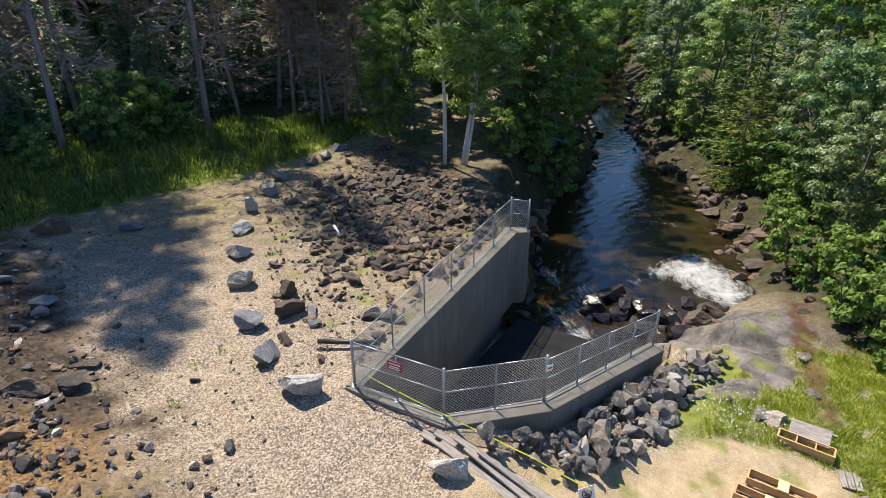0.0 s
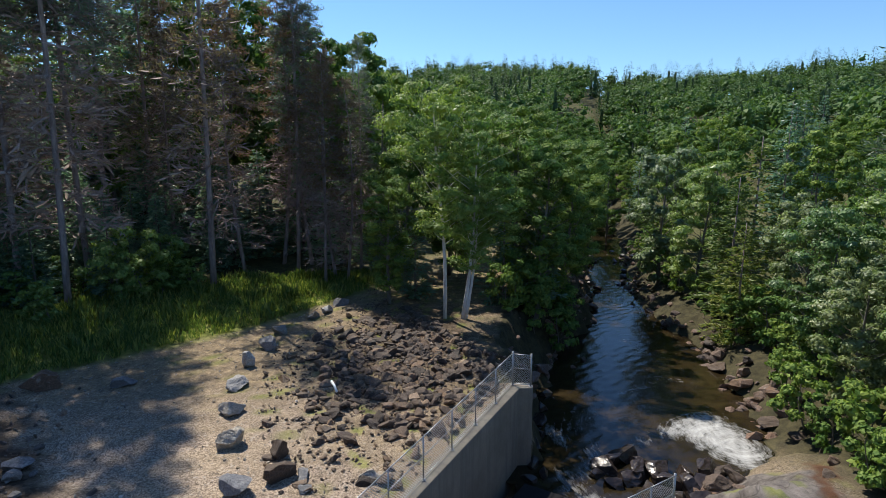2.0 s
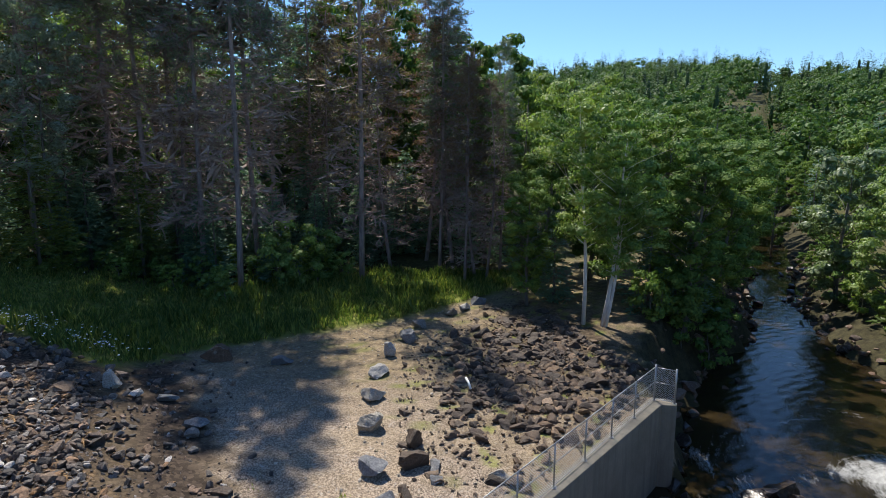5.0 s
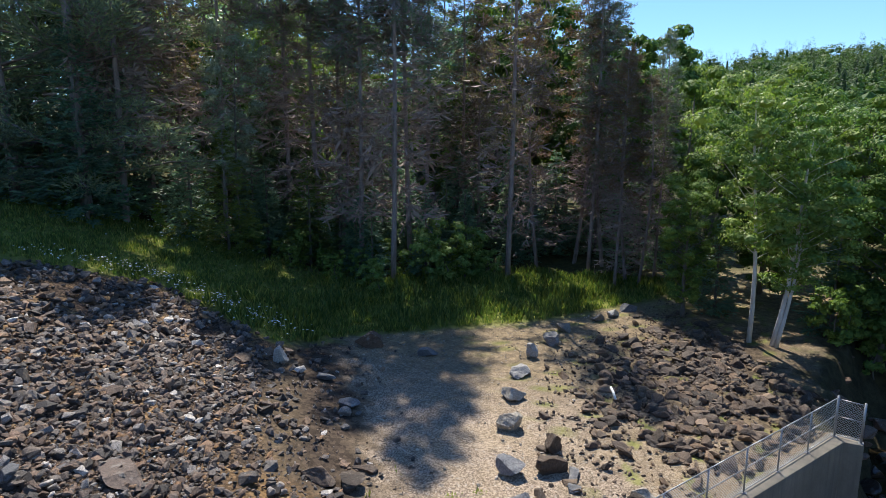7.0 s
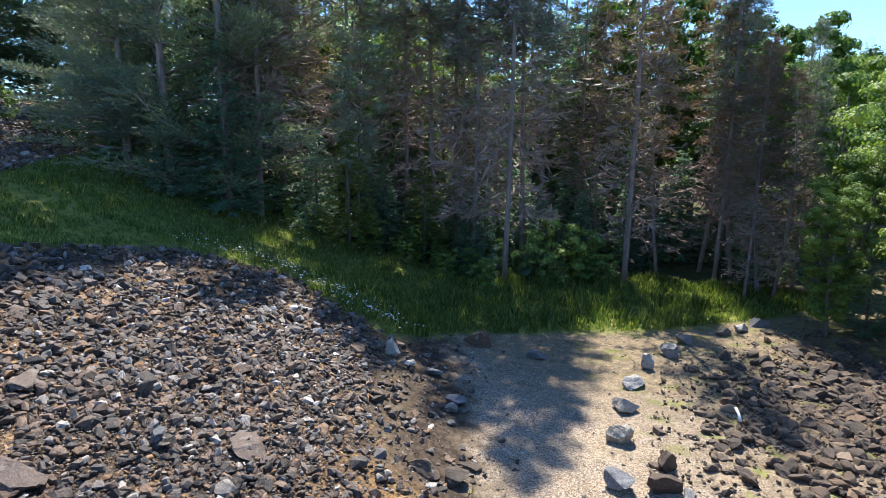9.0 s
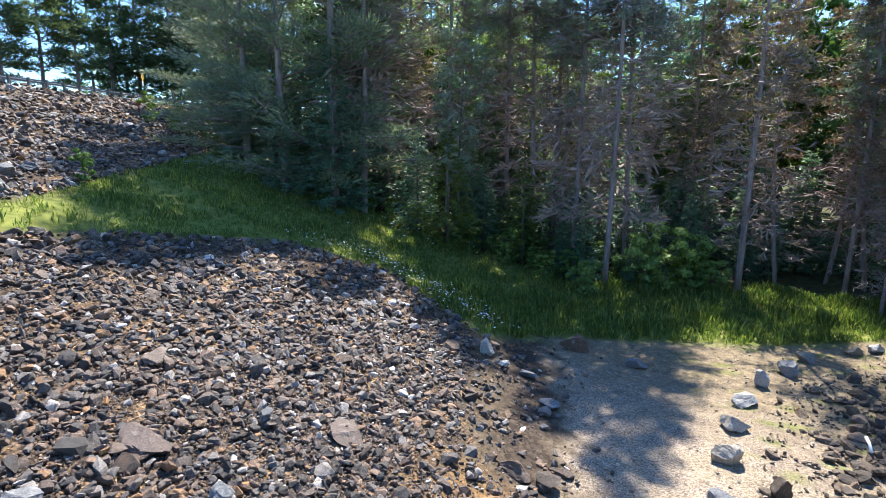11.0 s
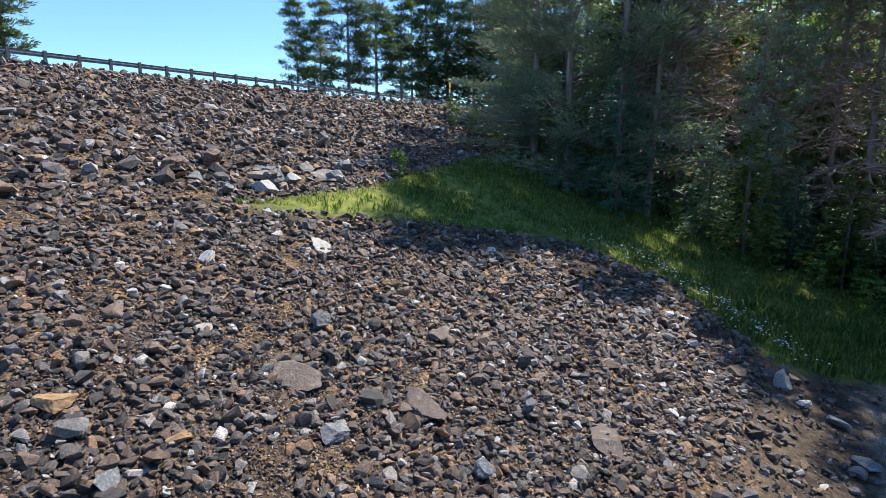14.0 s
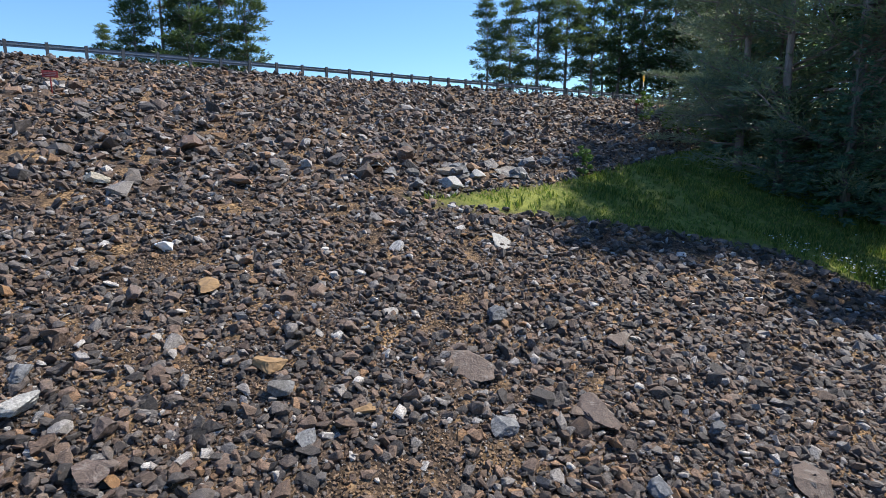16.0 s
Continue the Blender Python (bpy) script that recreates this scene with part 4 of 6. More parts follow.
mx, my = mx[okm], my[okm]
bank = thing("bank_stones", pose(0, 0, 0), "dark broken stones strewn over the bank behind the wall", "riprap", kind="stuff")
bsize = 0.12 + 0.62 * rg.uniform(size=len(mx)) ** 2.4


def stone_meshes(name, mat, lo=0.38, hi=0.75):
    return [tri_mesh(name, *rough_rock(rk, 2, rk.uniform(lo, hi), 10, 0.10), M[mat]) for _ in range(20)]


def lay_stones(parent, X, Y, size, meshes, rng, tilt=25, sink=0.12, lift=None):
    """Stones as parts of their own, on shared meshes."""
    for k in range(len(X)):
        ob = new("stone", meshes[int(rng.integers(0, len(meshes)))])
        ob.parent = parent
        z = ground_at(X[k], Y[k]) + size[k] * sink + (0 if lift is None else lift[k])
        ob.matrix_local = pose(X[k], Y[k], z, rng.normal(0, tilt), rng.normal(0, tilt), rng.uniform(0, 360)) @ Matrix.Scale(size[k], 4)


order = np.argsort(-bsize)
mesh_set = stone_meshes("bank_stone", "darkrock")
lay_stones(bank, mx[order[:290]], my[order[:290]], bsize[order[:290]], mesh_set, rg, 20, 0.05)
if len(order) > 290:
    part("small_stones", rock_field(mx[order[290:]], my[order[290:]], bsize[order[290:]], rg), M["darkrubble"], bank)["kind"] = "stuff"
# the nearest large stones of the dam face
nx_, ny_, ns_ = dam_stones(rg, 0.85, 0.30, 0.52, 1.8, 0, 17.0, 0.5)
lay_stones(riprap, nx_[:290], ny_[:290], ns_[:290], stone_meshes("face_stone", "rock_each"), rg, 24, 0.16)

sx, sy = rg.uniform(-8, 3, 16000), rg.uniform(10, 36, 16000)
oks = ((sx + 1.9) * 0.893 - (sy - 10.6) * 0.45 < -0.3) & (sx > np.interp(sy, [10, 22, 29, 36], [-3.6, -7.4, -5.6, -4.0])) & (sx < np.interp(sy, [11, 19.5, 23, 35], [9, 9, 1.8, -4.6]))
oks &= rg.uniform(size=16000) < 0.10 + 0.75 * np.clip(1.15 - np.hypot((sx + 1.6) / 4.8, (sy - 22) / 9.5), 0, 1)
part("fine_stones", rock_field(sx[oks], sy[oks], 0.05 + 0.13 * rg.uniform(size=oks.sum()) ** 1.5, rg, 0.5), M["darkrubble"], bank)["kind"] = "stuff"
tx, ty = rg.uniform(-18, -2, 5000), rg.uniform(2, 20, 5000)
ts = tx * DAM_N[0] + ty * DAM_N[1]
okt = (ts > 0.2) & (ts < 0.6 + 3.4 * rg.uniform(size=5000) ** 2.2) & ~inside(GRASS, tx, ty)
part("toe_stones", rock_field(tx[okt], ty[okt], 0.05 + 0.26 * rg.uniform(size=okt.sum()) ** 3, rg, 0.5), M["riprap"], riprap)["kind"] = "stuff"

ux, uy = rg.uniform(-15, 0, 5200), rg.uniform(6, 30, 5200)
us = ux * DAM_N[0] + uy * DAM_N[1]
oku = (us > 1.5) & ~inside(GRASS, ux, uy) & ((ux + 1.9) * 0.893 - (uy - 10.6) * 0.45 < -0.3) & (ux < np.interp(uy, [6, 22, 30], [0, -5, -5]))
pebbles = thing("pad_pebbles", pose(0, 0, 0), "loose grey and tan pebbles scattered over the gravel pad", "pebbles", kind="stuff")
part("pebble", rock_field(ux[oku], uy[oku], 0.035 + 0.11 * rg.uniform(size=oku.sum()) ** 3, rg, 0.5, 0.1, CHIPS), M["padstone"], pebbles)["kind"] = "stuff"

# stone pile outside the far wall
px, py = rg.uniform(-0.2, 8, 1400), rg.uniform(7.6, 13.5, 1400)
line_y = np.interp(px, [0.0, 2.3, 6.2, 8], [9.0, 9.5, 13.1, 14.5])
okp = (py < line_y - 0.25) & (py > line_y - np.interp(px, [0, 2, 5, 7], [0.7, 1.25, 2.3, 1.5]))
okp &= (px > 0.75) & (py > np.interp(px, [0.7, 2.0, 3.5], [8.3, 8.2, 7.5]))
px, py, gap = px[okp][:290], py[okp][:290], (line_y - py)[okp][:290]
psize = 0.17 + 0.42 * rg.uniform(size=len(px)) ** 2.0
pile = thing("stone_pile", pose(0, 0, 0), "heap of grey angular stones along the outlet wall", "stone pile")
PILE = [tri_mesh("pile_stone", *rough_rock(rk, 2, rk.uniform(0.5, 0.9), 10, 0.11), M["pilerock"]) for _ in range(18)]
lay_stones(pile, px, py, psize, PILE, rg, 30, 0.2, 0.42 * np.clip(1.1 - np.abs(gap - 0.9) / 1.2, 0, 1) * rg.uniform(0.1, 1.0, len(px)))


# ---- trees ----
def limb(g, base, way, length, r, rng, sides=5, droop=0.0, steps=4):
    """A crooked tapering limb; returns its points."""
    way = np.asarray(way, float)
    pts, p, d = [np.asarray(base, float)], np.asarray(base, float), way / np.linalg.norm(way)
    for _ in range(steps):
        d = d + rng.normal(0, 0.12, 3) + np.array((0, 0, -droop))
        d /= np.linalg.norm(d)
        p = p + d * length / steps
        pts.append(p)
    g.tube(pts, np.linspace(r, r * 0.25, steps + 1), sides)
    return np.array(pts)


def tree_thing(name, label, category, m, pieces, group="trees"):
    t = thing(name, m, label, category, group)
    for pname, geo, mat, smooth in pieces:
        part(pname, geo, M[mat], t, smooth=smooth)
    return t


def broadleaf(rng, h, spread, leaves, size, bare=0.25, clumps=26, trunk_r=0.16, lean=0.0, wood_sides=4, dense=0.62):
    wood, crown = Geo(), Geo()
    top = np.array((lean * h + rng.normal(0, 0.2), rng.normal(0, 0.2), h * 0.86))
    pts = np.array([top * f + np.array((0.12 * math.sin(5 * f), 0.12 * math.cos(4 * f) - 0.12, 0)) * (f > 0) for f in np.linspace(0, 1, 8)])
    wood.tube(pts, np.linspace(trunk_r, trunk_r * 0.22, 8), 8)
    for c in range(clumps):
        f = bare + (1 - bare) * (c + 0.5) / clumps
        base = np.array([np.interp(min(1.0, f * 0.98), np.linspace(0, 1, 8), pts[:, i]) for i in range(3)])
        a = c * 2.4 + rng.normal(0, 0.5)
        reach = spread * (0.35 + 0.65 * math.sin(math.pi * min(1, (1.08 - f) / (1.08 - bare)) ** 0.8)) * rng.uniform(0.65, 1.15)
        tip = limb(wood, base, (math.cos(a), math.sin(a), 0.75), reach, trunk_r * 0.35 * (1.1 - f), rng, wood_sides)
        puffs = [(tip[-1], 1.0), (tip[2] + rng.normal(0, 0.16 * spread, 3), 0.5)]
        if c == clumps - 1:
            puffs.append((pts[-1] + (0, 0, 0.02 * h), 0.8))
        for q, w in puffs:
            n = int(leaves / clumps * w / 1.5)
            rad = spread * rng.uniform(0.15, 0.29) * (0.8 if w < 1 else 1)
            d = rng.normal(size=(n, 3))
            d[:, 2] = np.where(rng.uniform(size=n) < 0.6, np.abs(d[:, 2]), d[:, 2])
            d /= np.linalg.norm(d, axis=1)[:, None]
            rr = rad * rng.uniform(0.3, 1.08, n)[:, None] ** 0.5
            P = q + d * rr * (1, 1, 0.66)
            crown.leaves(P, np.cross(d, rng.normal(size=(n, 3))) + (0, 0, -0.3), size, size * 0.72, rng, d + (0, 0, 0.5), 0.22)
            if dense:
                crown.core(q, rad * dense, rng)
    return wood, crown


def conifer(rng, h, spread, gap, per, sprays, bare=0.06, trunk_r=0.14, size=0.45, droop=0.06, power=0.85, lift=0.15, flat=0.25, limbs=True, fat=0.36):
    """Whorls of needle-covered branches on a straight stem."""
    wood, crown = Geo(), Geo()
    wood.tube([(0, 0, -0.3), (rng.normal(0, .05), rng.normal(0, .05), h * 0.5), (0, 0, h)], [trunk_r, trunk_r * 0.6, 0.02], 8)
    z = bare * h
    while z < h * 0.985:
        f = (z - bare * h) / (h - bare * h)
        reach = spread * (1 - f) ** power * (0.55 + 0.45 * min(1, f * 6 + 0.3))
        m = max(3, int(per * (1 - 0.4 * f)))
        a0 = rng.uniform(0, 6.283)
        for j in range(m):
            a = a0 + 6.283 * j / m + rng.normal(0, 0.25)
            L = reach * rng.uniform(0.6, 1.15) + 0.12
            tip = limb(wood if limbs else Geo(), (0, 0, z + rng.normal(0, gap * 0.3)), (math.cos(a), math.sin(a), lift), L, 0.012 + 0.012 * L, rng, 3, droop, 3)
            n = max(4, int(sprays * (0.3 + L / max(spread, 0.1))))
            u = rng.uniform(0.18, 1.0, n) ** 0.8
            P = np.stack([np.interp(u * 3, range(4), tip[:, i]) for i in range(3)], 1)
            out = np.array((math.cos(a), math.sin(a), 0.0))
            side = np.array((-math.sin(a), math.cos(a), 0.0))
            sd = rng.choice([-1, 1], n)[:, None] * rng.uniform(0.3, 1.0, n)[:, None]
            D = out * 0.8 + side * sd + np.array((0, 0, 1)) * rng.normal(-0.08, flat, n)[:, None]
            crown.leaves(P + rng.normal(0, 0.05, (n, 3)), D, size * (0.6 + 0.4 * (1 - f)), size * fat, rng, out * 0.35 + np.array((0, 0, 1.0)) + rng.normal(0, 0.3, (n, 3)))
        z += gap * rng.uniform(0.75, 1.25)
    return wood, crown


def red_pine(rng, h, green_from, tufts, limbs_from=0.16, spread=3.2, r=0.2, whorl=0.42):
    """A tall straight stem, dead limbs with fine twigs below, thinly needled limbs above."""
    wood, dead, crown = Geo(), Geo(), Geo()
    bend = rng.normal(0, 0.25, 2)
    stem = np.array([(bend[0] * math.sin(2.5 * f), bend[1] * math.sin(3 * f), h * f - 0.3) for f in np.linspace(0, 1, 10)])
    wood.tube(stem, np.linspace(r, 0.03, 10), 10)
    at = lambda f: np.array([np.interp(f, np.linspace(0, 1, 10), stem[:, i]) for i in range(3)])
    f, jobs = limbs_from, []
    while f < 0.99:
        m = int(rng.integers(2, 4)) if f < limbs_from + 0.12 else int(rng.integers(3, 6))
        for _ in range(m):
            jobs.append((f + rng.normal(0, 0.004), rng.uniform(0, 6.283)))
        f += whorl / h * rng.uniform(0.7, 1.3)
    live = sum(ff > green_from for ff, _ in jobs)
    for ff, a in jobs:
        ff = min(max(ff, 0.05), 0.995)
        L = spread * rng.uniform(0.45, 1.05) * (1.0 if ff < 0.6 else max(0.12, 1.1 * (1.03 - ff) / 0.43) ** 0.7)
        rise = rng.normal(-0.08, 0.28) + (0.35 if ff > 0.7 else 0.0)
        out = np.array((math.cos(a), math.sin(a), rise))
        tip = limb(dead if ff < green_from + 0.1 else wood, at(ff), out, L, 0.006 + 0.005 * L, rng, 3, 0.06 * rng.normal(0.6, 1.0), 3)
        n = 18
        u = rng.uniform(0.25, 1.0, n)
        P = np.stack([np.interp(u * 3, range(4), tip[:, i]) for i in range(3)], 1)
        D = out * (1, 1, 0.3) * 0.7 + rng.normal(0, 0.6, (n, 3)) * (1, 1, 0.6)
        (dead if ff < green_from + 0.1 else wood).leaves(P, D, 0.34 * L * (1.1 - 0.6 * u), 0.016, rng)
        if rng.uniform() < np.clip((ff - green_from) / 0.15, 0, 1):
            n = int(tufts / max(live, 1))
            u = rng.uniform(0.45, 1.08, n)
            P = np.stack([np.interp(np.minimum(u, 1.0) * 3, range(4), tip[:, i]) for i in range(3)], 1) + rng.normal(0, 0.16, (n, 3)) * (1, 1, 0.6)
            crown.leaves(P, rng.normal(size=(n, 3)) + out * 0.6 + (0, 0, 0.3), 0.27, 0.045, rng)
    return wood, dead, crown


def white_pine(rng, h, spread, limbs, tufts, bare=0.12, needle=(0.62, 0.25)):
    """Uneven tiers of long limbs with flat plumes of needles towards their ends."""
    wood, crown = Geo(), Geo()
    stem = np.array([(0.15 * math.sin(3 * f), 0.15 * math.sin(4 * f), h * f - 0.3) for f in np.linspace(0, 1, 8)])
    wood.tube(stem, np.linspace(0.24, 0.03, 8), 8)
    for b in range(limbs):
        f = bare + (1 - bare) * ((b + rng.uniform(0, 1)) / limbs) ** 0.92
        f = min(0.99, round(f * 13) / 13 + rng.normal(0, 0.012))
        a = rng.uniform(0, 6.283)
        L = spread * (1.06 - f) ** 0.6 * rng.uniform(0.35, 1.1)
        out = np.array((math.cos(a), math.sin(a), 0.12 + 0.4 * f))
        tip = limb(wood, np.array([np.interp(f, np.linspace(0, 1, 8), stem[:, i]) for i in range(3)]), out, L, 0.02 + 0.012 * L, rng, 3, -0.03, 3)
        plumes = max(2, int(L * 1.5))
        for c in range(plumes):
            u = 0.35 + 0.68 * (c + rng.uniform(0, 1)) / plumes
            q = np.array([np.interp(min(u, 1) * 3, range(4), tip[:, i]) for i in range(3)]) + rng.normal(0, 0.25, 3) * (1, 1, 0.3)
            n = tufts
            off = rng.normal(0, 0.34, (n, 3)) * (1, 1, 0.32)
            crown.leaves(q + off, off * (1, 1, 0.5) + out * 0.5 + rng.normal(0, 0.25, (n, 3)) + (0, 0, 0.12), needle[0], needle[1], rng, rng.normal(0, 0.45, (n, 3)) + (0, 0, 1.0))
    return wood, crown


tr = np.random.default_rng(21)
KIND = {}


def register(key, name, label, category, pieces, group):
    KIND[key] = dict(first=None, name=name, label=label, category=category, pieces=pieces, group=group)


def plant(key, x, y, scale=1.0, turn=None, z=None, tall=1.0):
    kd = KIND[key]
    # Stretched upward: the tops, out of view, throw longer shadows on pad and slope
    if key.startswith("red_pine"):
        tall = 1.1
    turn = tr.uniform(0, 360) if turn is None else turn
    m = pose(x, y, (ground_at(x, y) if z is None else z) - 0.05, 0, 0, turn)
    if kd["first"] is None:
        kd["first"] = tree_thing(kd["name"], kd["label"], kd["category"], m, kd["pieces"], kd["group"])
        ob = kd["first"]
    else:
        ob = copy_thing(kd["first"], m)
    ob.scale = (scale, scale, scale * tall)
    return ob


for i in range(3):
    w, d, c = red_pine(tr, (32, 27, 29)[i], (0.34, 0.26, 0.34)[i], (16000, 8500, 10000)[i], (0.14, 0.12, 0.17)[i], (3.9, 3.1, 3.0)[i])
    register("red_pine%d" % i, "pine_tree", "tall red pine with bare dead lower limbs and a thin crown", "pine tree",
             [("trunk", w, "bark", True), ("dead_branchwork", d, "dead", False), ("crown", c, ("pine", "olive", "pine")[i], False)], "pines at the forest edge")
w, d, c = red_pine(tr, 20, 0.40, 4200, 0.12, 2.6, 0.15)
register("brown_pine", "pine_tree", "dying red pine with rust-brown needles", "pine tree",
         [("trunk", w, "bark", True), ("dead_branchwork", d, "dead", False), ("crown", c, "brown", False)], "pines at the forest edge")
for i in range(2):
    w, c = conifer(tr, (11, 8)[i], (3.0, 2.3)[i], 0.34, 8, 25, 0.02, 0.13, 0.42, limbs=False, fat=0.26)
    register("hemlock%d" % i, "hemlock_tree", "dense dark green hemlock with drooping sprays", "conifer", [("trunk", w, "greybark", True), ("crown", c, "hemlock", False)], "hemlocks at the forest edge")
w, c = conifer(tr, 8.2, 2.7, 0.30, 8, 30, 0.02, 0.11, 0.36, limbs=False, fat=0.28)
register("young_hemlock", "hemlock_tree", "bushy young hemlock at the forest edge, sunlight put into its bright green", "conifer", [("trunk", w, "greybark", True), ("crown", c, "sunhemlock", False)], "hemlocks at the forest edge")
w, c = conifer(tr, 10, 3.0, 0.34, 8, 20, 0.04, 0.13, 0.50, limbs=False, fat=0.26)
register("river_hemlock", "hemlock_tree", "olive-green hemlock on the river bank, sunlight put into its needle colour", "conifer", [("trunk", w, "bark", True), ("crown", c, "sunhemlock", False)], "broadleaf trees")
w, c = conifer(tr, 19, 4.4, 0.55, 7, 18, 0.05, 0.2, 0.72, 0.05, 0.8, 0.1, 0.3, False)
register("inner_hemlock", "hemlock_tree", "tall dark hemlock deep in the forest", "conifer", [("trunk", w, "bark", True), ("crown", c, "hemlock", False)], "forest behind the edge")
for i in range(2):
    w, c = white_pine(tr, (20, 18)[i], (5.2, 4.4)[i], (92, 76)[i], 28, (0.14, 0.24)[i], (0.55, 0.13))
    register("white_pine%d" % i, "pine_tree", "white pine with layered feathery green branches", "pine tree", [("trunk", w, "bark", True), ("crown", c, "roadpine", False)], "white pines")
w, c = white_pine(tr, 20, 5.4, 96, 52, 0.06, (0.28, 0.05))
register("edge_pine", "pine_tree", "large white pine with layered feathery boughs", "pine tree", [("trunk", w, "bark", True), ("crown", c, "pine", False)], "white pines")
for i in range(3):
    w, c = broadleaf(tr, (13, 10, 15)[i], (3.2, 2.8, 3.4)[i], (3500, 3300, 3800)[i], (0.32, 0.29, 0.35)[i], 0.12, 26)
    register("broadleaf%d" % i, "broadleaf_tree", "broadleaf tree in full green summer leaf", "tree", [("trunk", w, "greybark", True), ("crown", c, "maple", False)], "broadleaf trees")
w, c = broadleaf(tr, 17, 4.2, 5600, 0.27, 0.15, 32, 0.2, 0, 3)
register("inner_broadleaf", "broadleaf_tree", "tall green broadleaf tree standing deep in the forest", "tree", [("trunk", w, "greybark", True), ("crown", c, "innerleaf", False)], "forest behind the edge")
w, c = broadleaf(tr, 18, 4.0, 4200, 0.30, 0.2, 30, 0.2, 0, 3, 0)
register("inner_bright", "broadleaf_tree", "light green broadleaf tree deep in the forest, sunlight put into its leaf colour", "tree", [("trunk", w, "greybark", True), ("crown", c, "backlit", False)], "forest behind the edge")
w, c = broadleaf(tr, 10, 3.0, 5600, 0.24, 0.08, 28)
register("willow", "broadleaf_tree", "pale grey-green broadleaf tree on the river bank", "tree", [("trunk", w, "greybark", True), ("crown", c, "willow", False)], "broadleaf trees")
w, c = broadleaf(tr, 17, 2.9, 9000, 0.17, 0.34, 40, 0.12, 0, 3, 0)
register("pale_tree", "broadleaf_tree", "slender tree inside the forest edge, sun glint painted as pale leaves", "tree", [("trunk", w, "greybark", True), ("crown", c, "glintleaf", False)], "forest behind the edge")
w, c = broadleaf(tr, 2.2, 1.1, 880, 0.165, 0.02, 10, 0.03, 0, 3)
register("shrub", "shrub", "leafy green shrub in the undergrowth", "shrub", [("branchwork", w, "greybark", True), ("crown", c, "maple", False)], "undergrowth shrubs")
w, c = broadleaf(tr, 2.4, 1.3, 2200, 0.13, 0.02, 14, 0.03, 0, 3)
register("pale_shrub", "shrub", "bright light-green leafy shrub at the forest edge", "shrub", [("branchwork", w, "greybark", True), ("crown", c, "birchleaf", False)], "undergrowth shrubs")
for i in range(2):
    w, c = broadleaf(tr, (8.5, 7.5)[i], (2.4, 2.3)[i], (9500, 9000)[i], (0.155, 0.15)[i], 0.06, 44, 0.12)
    register("bank_tree%d" % i, "broadleaf_tree", ("dense green broadleaf tree on the river bank", "pale grey-green broadleaf tree leaning over the bank")[i], "tree", [("trunk", w, "greybark", True), ("crown", c, ("sunleaf", "willow")[i], False)], "broadleaf trees")
for i in range(2):
    w, c = broadleaf(tr, (13.5, 11.5)[i], (3.4, 3.0)[i], (12000, 11000)[i], (0.155, 0.15)[i], 0.10, 50, 0.17)
    register("grove%d" % i, "broadleaf_tree", "tall dark green broadleaf tree between birches and stream", "tree", [("trunk", w, "greybark", True), ("crown", c, "maple", False)], "broadleaf trees")
for i in range(2):
    w, c = broadleaf(tr, (12.4, 11.0)[i], (3.0, 2.8)[i], 7600, 0.145, 0.36, 30, 0.11, (-0.05, 0.10)[i], 5, 0.42)
    register("birch%d" % i, "birch_tree", "white-barked birch with light green leaves", "birch tree", [("trunk", w, "birch", True), ("crown", c, "birchleaf", False)], "birches on the bank")

plant("birch0", 0.1, 27.9, 1.0, 0)
plant("birch1", 1.0, 27.9, 1.0, 0)
plant("birch1", 1.15, 27.75, 0.85, 35, None, 0.85)
# the forest edge
pol = lambda a, d: (d * math.sin(radians(a)), d * math.cos(radians(a)))
# Some pines are added or enlarged for the shade they cast below
for key, a, d, sc in (("red_pine0", -34.4, 36, 0.95), ("red_pine1", -22.6, 37, 1.0), ("brown_pine", -9.8, 37.0, 0.66), ("brown_pine", -10.9, 37.5, 0.76), ("brown_pine", -12.0, 36.2, 0.72), ("red_pine2", -8.4, 38.5, 0.5), ("red_pine2", -14.6, 40, 0.75), ("brown_pine", -13.2, 41, 0.95), ("brown_pine", -19.6, 40, 0.9),
                      ("brown_pine", -16.0, 42, 1.0), ("red_pine0", -44.4, 44.5, 0.95), ("red_pine0", -41.5, 43.5, 1.05), ("red_pine0", -50.4, 42.0, 0.92), ("red_pine1", -59.0, 45, 1.05),
                      ("brown_pine", -39.6, 42, 0.95), ("red_pine1", -27.5, 46, 0.85), ("red_pine2", -31, 50, 1.0), ("brown_pine", -25.5, 43, 0.9), ("red_pine0", -56.5, 52, 1.0),
                      ("red_pine0", -37.6, 38.5, 0.95), ("red_pine2", -39.6, 42.5, 1.0), ("red_pine0", -32.6, 39.5, 0.95), ("edge_pine", -66.0, 42, 1.3), ("edge_pine", -61.5, 41.5, 1.6), ("edge_pine", -69.5, 44.5, 1.2), ("red_pine0", -56.2, 45, 1.05), ("red_pine0", -58.6, 41.5, 1.05), ("red_pine1", -53.5, 50, 1.0), ("red_pine2", -45.6, 54, 1.05)):
    plant(key, *pol(a, d), sc)
